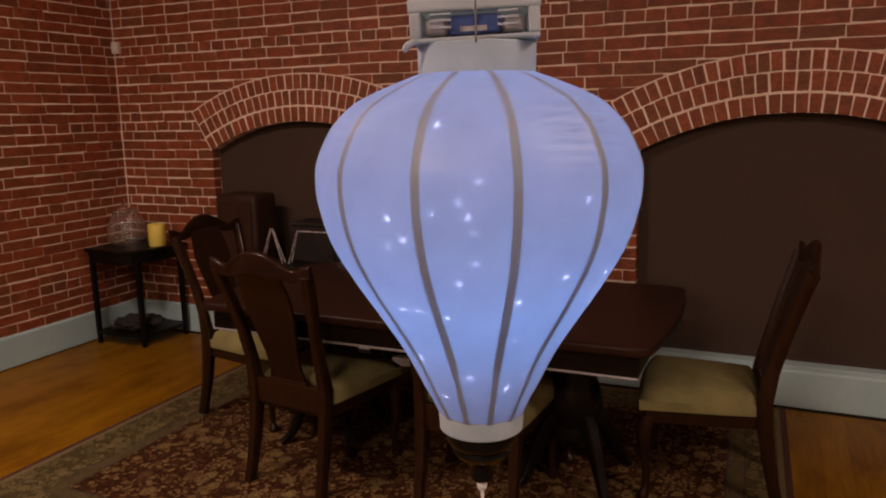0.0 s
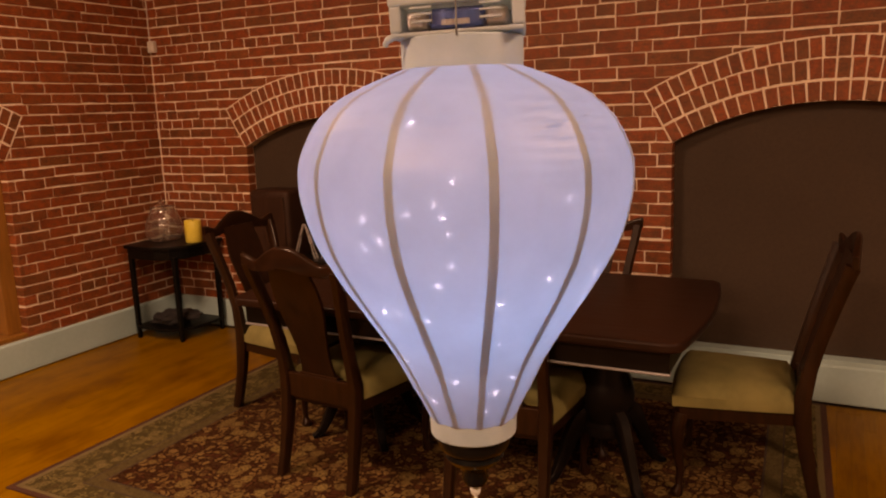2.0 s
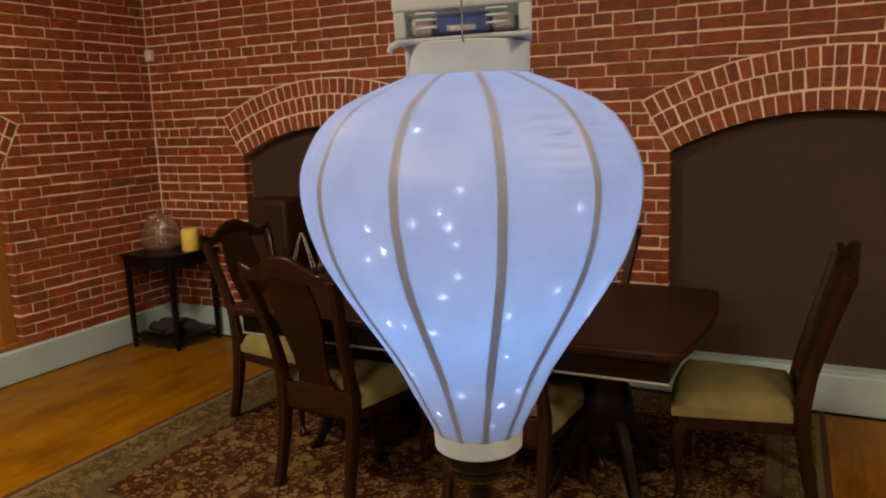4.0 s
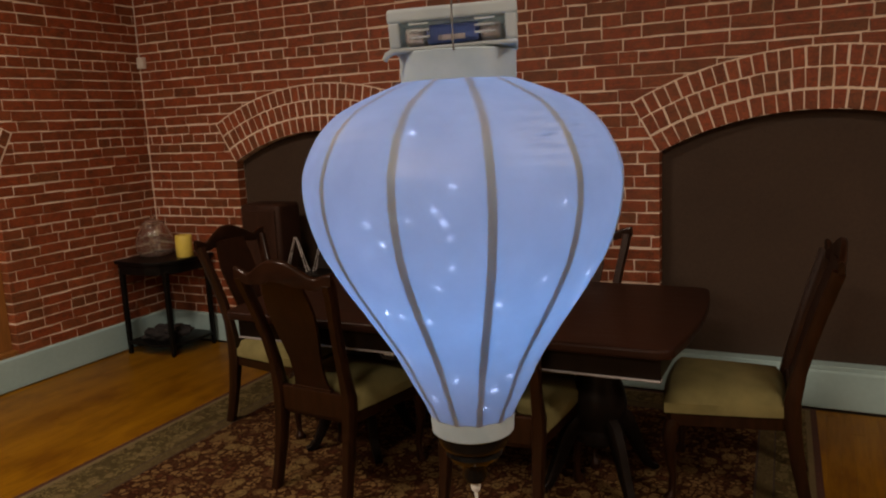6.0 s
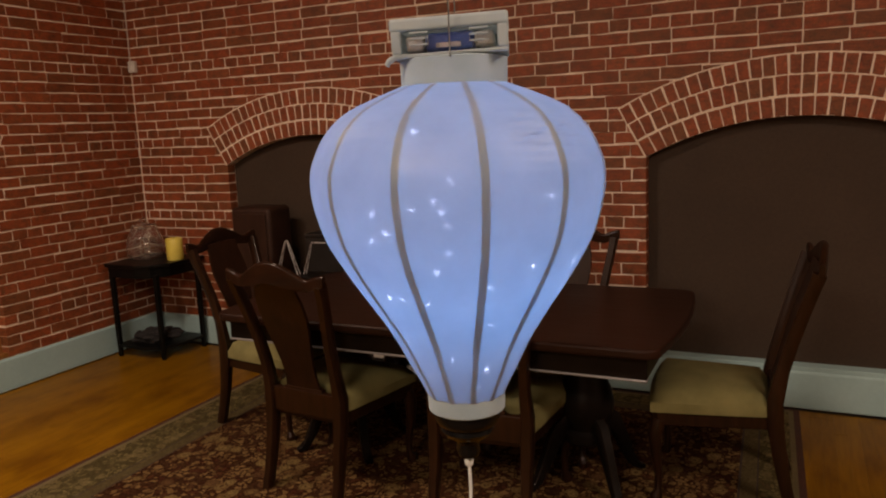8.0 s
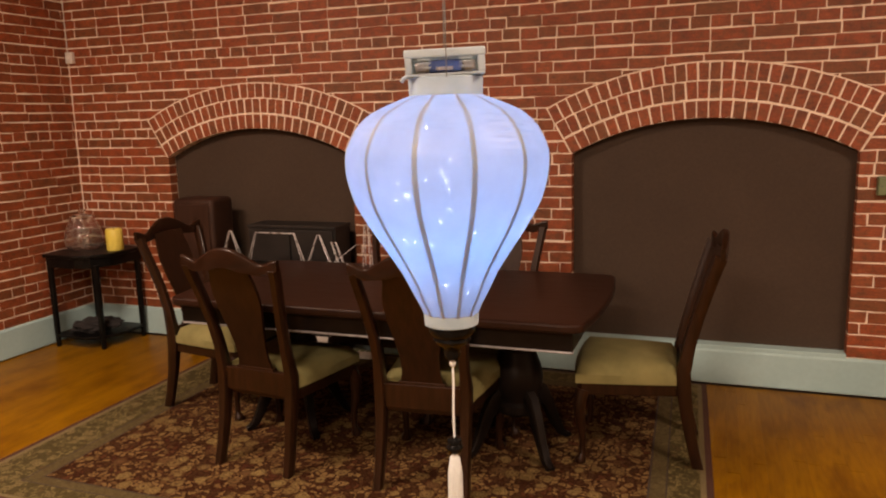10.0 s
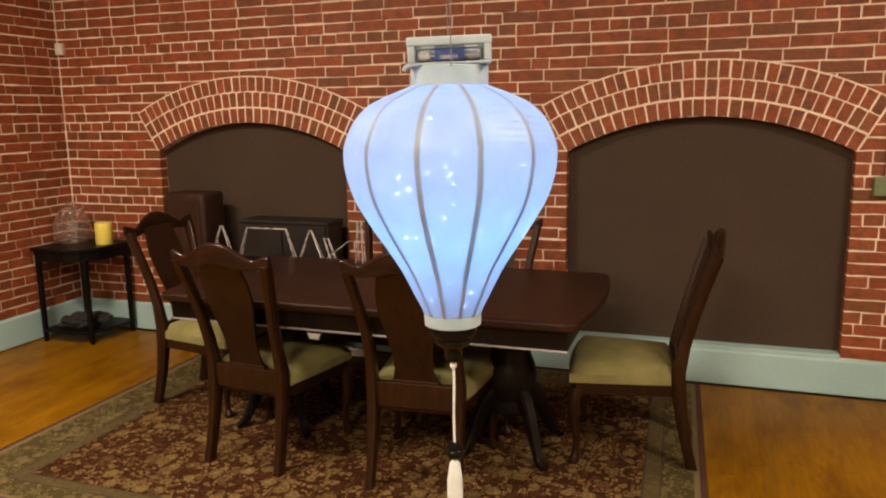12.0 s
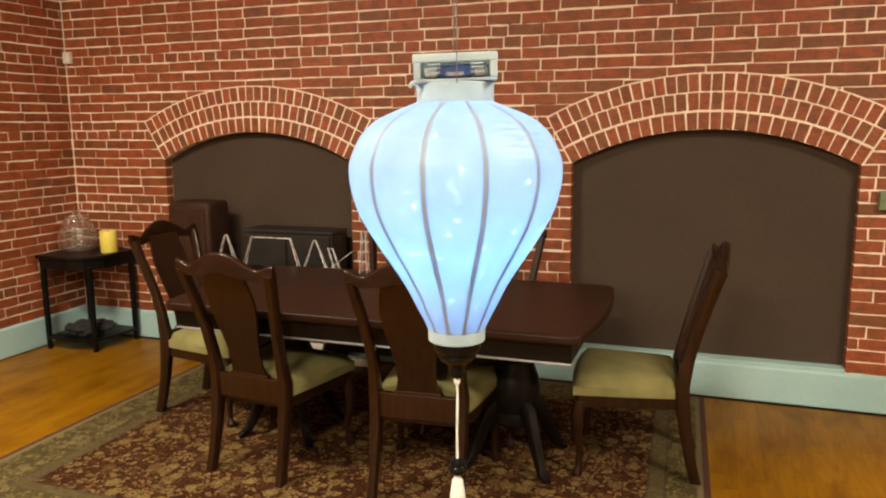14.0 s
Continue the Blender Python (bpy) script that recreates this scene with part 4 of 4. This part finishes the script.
# clear battery box strapped on top of the lantern
box = thing("battery_box", pose(LX, LY, 1.6396, 0, -1.8, 20), "clear plastic box with a blue battery pack on the lantern", "box")
part("tray", slab((-0.0515, -0.036, 0.0), (0.0515, 0.036, 0.0032), 0.0014), M_FROST, box)
for x0, x1 in ((-0.0520, -0.0425), (0.0425, 0.0520)):
    part("end_wall", slab((x0, -0.0365, 0.0028), (x1, 0.0365, 0.0205), 0.0022, seg=3), M_FROST, box)
part("lid", slab((-0.0528, -0.0372, 0.0195), (0.0528, 0.0372, 0.0290), 0.0024, seg=3), M_FROST, box, "frosted lid")
part("lid_lip", slab((-0.0430, -0.0368, 0.0180), (0.0430, -0.0345, 0.0200), 0.0008), M_PLASTIC, box, "clear lid rim")
for y0, y1 in ((-0.0352, -0.0342), (0.0342, 0.0352)):
    part("window", slab((-0.0425, y0, 0.0032), (0.0425, y1, 0.0190)), M_PLASTIC, box, "clear front")
for sx in (-1, 1):
    latch = part("latch", slab((sx * 0.0265 - 0.0085, -0.0400, 0.0072), (sx * 0.0265 + 0.0085, -0.0374, 0.0188), 0.0012), M_PLASTIC, box, "clear snap latch")
    for z in (0.0082, 0.0128, 0.0168):
        part("latch_ridge", slab((sx * 0.0265 - 0.0082, -0.0411, z), (sx * 0.0265 + 0.0082, -0.0399, z + 0.0014), 0.0005), M_FROST, latch)
part("back_liner", slab((-0.0425, 0.026, 0.0032), (0.0425, 0.031, 0.0190)), M_FROST, box)
pack = part("battery_pack", slab((-0.0215, -0.0325, 0.0040), (0.0215, 0.020, 0.0172), 0.0025), M_BLUE, box, "blue battery case")
part("case_label", slab((-0.012, -0.0332, 0.0062), (0.010, -0.0326, 0.0098), 0.0002), M_FOIL, pack, "pale printed bar")
for sx in (-1, 1):
    part("battery_end", slab((sx * 0.0310 - 0.0090, -0.0315, 0.0045), (sx * 0.0310 + 0.0090, 0.018, 0.0165), 0.004, seg=3), M_FOIL, pack)
part("wire_end", sweep([(-0.040, -0.030, 0.002), (-0.050, -0.036, 0.001), (-0.055, -0.036, -0.001), (-0.057, -0.034, -0.0035)], (0.0048, 0.0048), sides=10), M_FROST, box, "white wire end", True)
box.scale = (0.865, 0.9, 1.03)

wire = thing("hanging_wire", pose(LX, LY, 0), "thin steel wires holding the lantern from the ceiling", "wire")
a = radians(-69)
for s in (1, -1):
    ca, sa = s * math.cos(a), s * math.sin(a)
    part("strand", sweep([(0.0440 * ca, 0.0440 * sa, 1.6375), (0.043 * ca, 0.043 * sa, 1.67), (0.040 * ca, 0.040 * sa, 1.80), (0.003 * ca, 0.003 * sa, CEIL - 0.02)], (0.0014, 0.0014), sides=6), M_WIRE, wire)
part("hook", lathe([(0.003, -0.03), (0.006, -0.025), (0.012, -0.006), (0.018, 0.0)], 14, at=(0, 0, CEIL)), M_WIRE, wire, smooth=True)

# ---- brickwork ----
BRICKS = {}


def brick_mesh(w, h, d, taper=0.0, variant=0):
    """A hand-struck brick with uneven worn edges: width x, height z, depth back in y, face at y = 0."""
    key = (round(w, 3), round(h, 3), round(d, 3), round(taper, 3), variant)
    if key not in BRICKS:
        rng = random.Random(str(key))
        c, j = 0.0022, 0.0021
        rim = [(-1, -1), (-0.35, -1), (0.35, -1), (1, -1), (1, 1), (0.35, 1), (-0.35, 1), (-1, 1)]
        off = [(rng.uniform(-j, j), rng.uniform(-j, j)) for p in rim]
        v = []
        for y, m in ((0.0, c), (c * 0.9, 0.0), (d, 0.0)):
            for (sx, sz), (ox, oz) in zip(rim, off):
                v.append((sx * (w / 2 - m) * (1 + taper * sz) + ox, y, sz * (h / 2 - m) + oz))
        n = len(rim)
        f = [tuple(range(n))]
        for k in (0, n):
            f += [(k + i, k + n + i, k + n + (i + 1) % n, k + (i + 1) % n) for i in range(n)]
        me = bpy.data.meshes.new("brick")
        me.from_pydata(v, [], f)
        me.materials.append(M_BRICK)
        BRICKS[key] = me
    return BRICKS[key]


def lay(parent, pieces, turn, limit, label):
    """pieces: (point, lean, w, h, d, taper). The first ones are bricks of their own, the rest one mesh."""
    verts, faces = [], []
    for k, (p, lean, w, h, d, taper) in enumerate(pieces):
        me = brick_mesh(w, h, d, taper, k % 3)
        m = Matrix.Translation(p) @ turn @ pose(0, 0, 0, 0, lean, 0)
        if k < limit:
            ob = new("brick", me)
            ob.parent = parent
            ob.matrix_basis = m
        else:
            n = len(verts)
            verts += [tuple(m @ v.co) for v in me.vertices]
            faces += [tuple(n + i for i in q.vertices) for q in me.polygons]
    if verts:
        me = bpy.data.meshes.new("brickwork")
        me.from_pydata(verts, [], faces)
        me.materials.append(M_BRICKWORK)
        ob = new("brickwork", me)
        ob.parent = parent
        tagged(ob, label, kind="stuff")


def courses(place, start, end, arches, phase, nearest, seed):
    rng = random.Random(seed)
    out = []
    joint = 0.0074
    for row in range(int((CEIL - BASE) / COURSE) + 1):
        z0 = BASE + row * COURSE + joint / 2
        z1 = min(BASE + (row + 1) * COURSE - joint / 2, CEIL)
        if z1 - z0 < 0.02:
            continue
        zm = (z0 + z1) / 2
        header = row % 8 == 3
        unit = 0.1075 if header else 0.2135
        s = start - unit + (phase + (0.5 * unit if row % 2 else 0.0)) % unit + rng.uniform(-0.015, 0.015)
        while s < end:
            wid = unit * (1 + rng.uniform(-0.05, 0.05))
            if not header and rng.random() < 0.05:
                wid *= 0.5
            spans = [(s + joint / 2, s + wid - joint / 2, 0.0)]
            s += wid
            for a in arches:
                e = min(a.reach(z0), a.reach(z1))
                if not e:
                    continue
                cut = []
                lo, hi = a.mid - e, a.mid + e
                jamb = a.depth - 0.006 if zm < SPRING else 0.0
                for p, q, t in spans:
                    if jamb and lo - 0.03 < q <= lo:
                        cut.append((min(p, lo - 0.03), lo + 0.003, jamb))
                        continue
                    if jamb and hi <= p < hi + 0.03:
                        cut.append((hi - 0.003, max(q, hi + 0.03), jamb))
                        continue
                    if q <= lo or p >= hi:
                        cut.append((p, q, t))
                        continue
                    if p < lo:
                        cut.append((min(p, lo - 0.03) if jamb else p, lo + 0.003 if jamb else lo - joint * 0.6, jamb))
                    if q > hi:
                        cut.append((hi - 0.003 if jamb else hi + joint * 0.6, max(q, hi + 0.03) if jamb else q, jamb))
                spans = cut
            for p, q, t in spans:
                p, q = max(p, start), min(q, end)
                if q - p < (0.006 if t else 0.016):
                    continue
                tilt = rng.uniform(-1.0, 1.0)
                dz = rng.uniform(-0.0026, 0.0026)
                proud = -0.0045 + rng.uniform(-0.0008, 0.0008)
                out.append((((p + q) / 2, proud, zm + dz), tilt * 0.55, round((q - p) / 0.006) * 0.006 if not t else q - p, z1 - z0 - rng.choice((-0.001, 0, 0.001, 0.002, 0.004)), t if t else 0.012, 0.0))
    out.sort(key=lambda b: abs(b[0][0] - nearest[0]) + 0.9 * abs(b[0][2] - nearest[1]))
    return [(Vector(place(*p)), lean, w, h, d, t) for p, lean, w, h, d, t in out]


def ring_bricks(place, a, seed, sign):
    rng = random.Random(seed)
    out = []
    for k in range(3):
        r = a.radius + (k + 0.5) * RING
        count = round(2 * a.angle * r / 0.0628)
        for i in range(count):
            th = -a.angle + 2 * a.angle * (i + 0.5) / count + rng.uniform(-0.0012, 0.0012)
            wid = 2 * a.angle * r / count - 0.0082
            h = RING - 0.0084
            inner = k == 0
            rr = r - (0.004 if inner else 0.0)
            p = place(a.mid + rr * math.sin(th), -0.0086 + rng.uniform(-0.0008, 0.0008), a.low + rr * math.cos(th))
            out.append((Vector(p), math.degrees(th) * sign + rng.uniform(-0.8, 0.8), wid, h, a.depth - 0.004 if inner else 0.012, 0.5 * h / r))
    return out


FACE_N, FACE_W = Matrix.Identity(4), pose(0, 0, 0, 0, 0, 90)
lay(wall_back, courses(back_place, XL + 0.004, XR, [ARCH_A, ARCH_B], 0.09, (0.2, 1.2), 11), FACE_N, 300, "red bricks")
lay(wall_left, courses(left_place, YF, YB - 0.002, [ARCH_C], 0.03, (3.4, 1.2), 12), FACE_W, 300, "red bricks")
for n, (a, wall, place, turn, sign) in enumerate(((ARCH_A, wall_back, back_place, FACE_N, 1), (ARCH_B, wall_back, back_place, FACE_N, 1), (ARCH_C, wall_left, left_place, FACE_W, 1)), 1):
    arch = tagged(new(f"arch_{n}"), "three rings of red bricks over an arched recess", "brick arch", kind="structure")
    bm = bmesh.new()
    rows = []
    for i in range(41):
        th = -a.angle - 0.003 + (2 * a.angle + 0.006) * i / 40
        rows.append([bm.verts.new(place(a.mid + r * math.sin(th), d, a.low + r * math.cos(th))) for r, d in ((a.radius, -0.0062), (a.outer + 0.004, -0.0062), (a.outer + 0.004, 0.002), (a.radius, 0.002))])
    for p, q in zip(rows, rows[1:]):
        for i in range(4):
            bm.faces.new((p[i], p[(i + 1) % 4], q[(i + 1) % 4], q[i]))
    bm.faces.new(rows[0])
    bm.faces.new(list(reversed(rows[-1])))
    bmesh.ops.recalc_face_normals(bm, faces=bm.faces)
    part("mortar_bed", bm, M_MORTAR, arch)
    lay(arch, ring_bricks(place, a, 20 + n, sign), turn, 300, "red bricks")
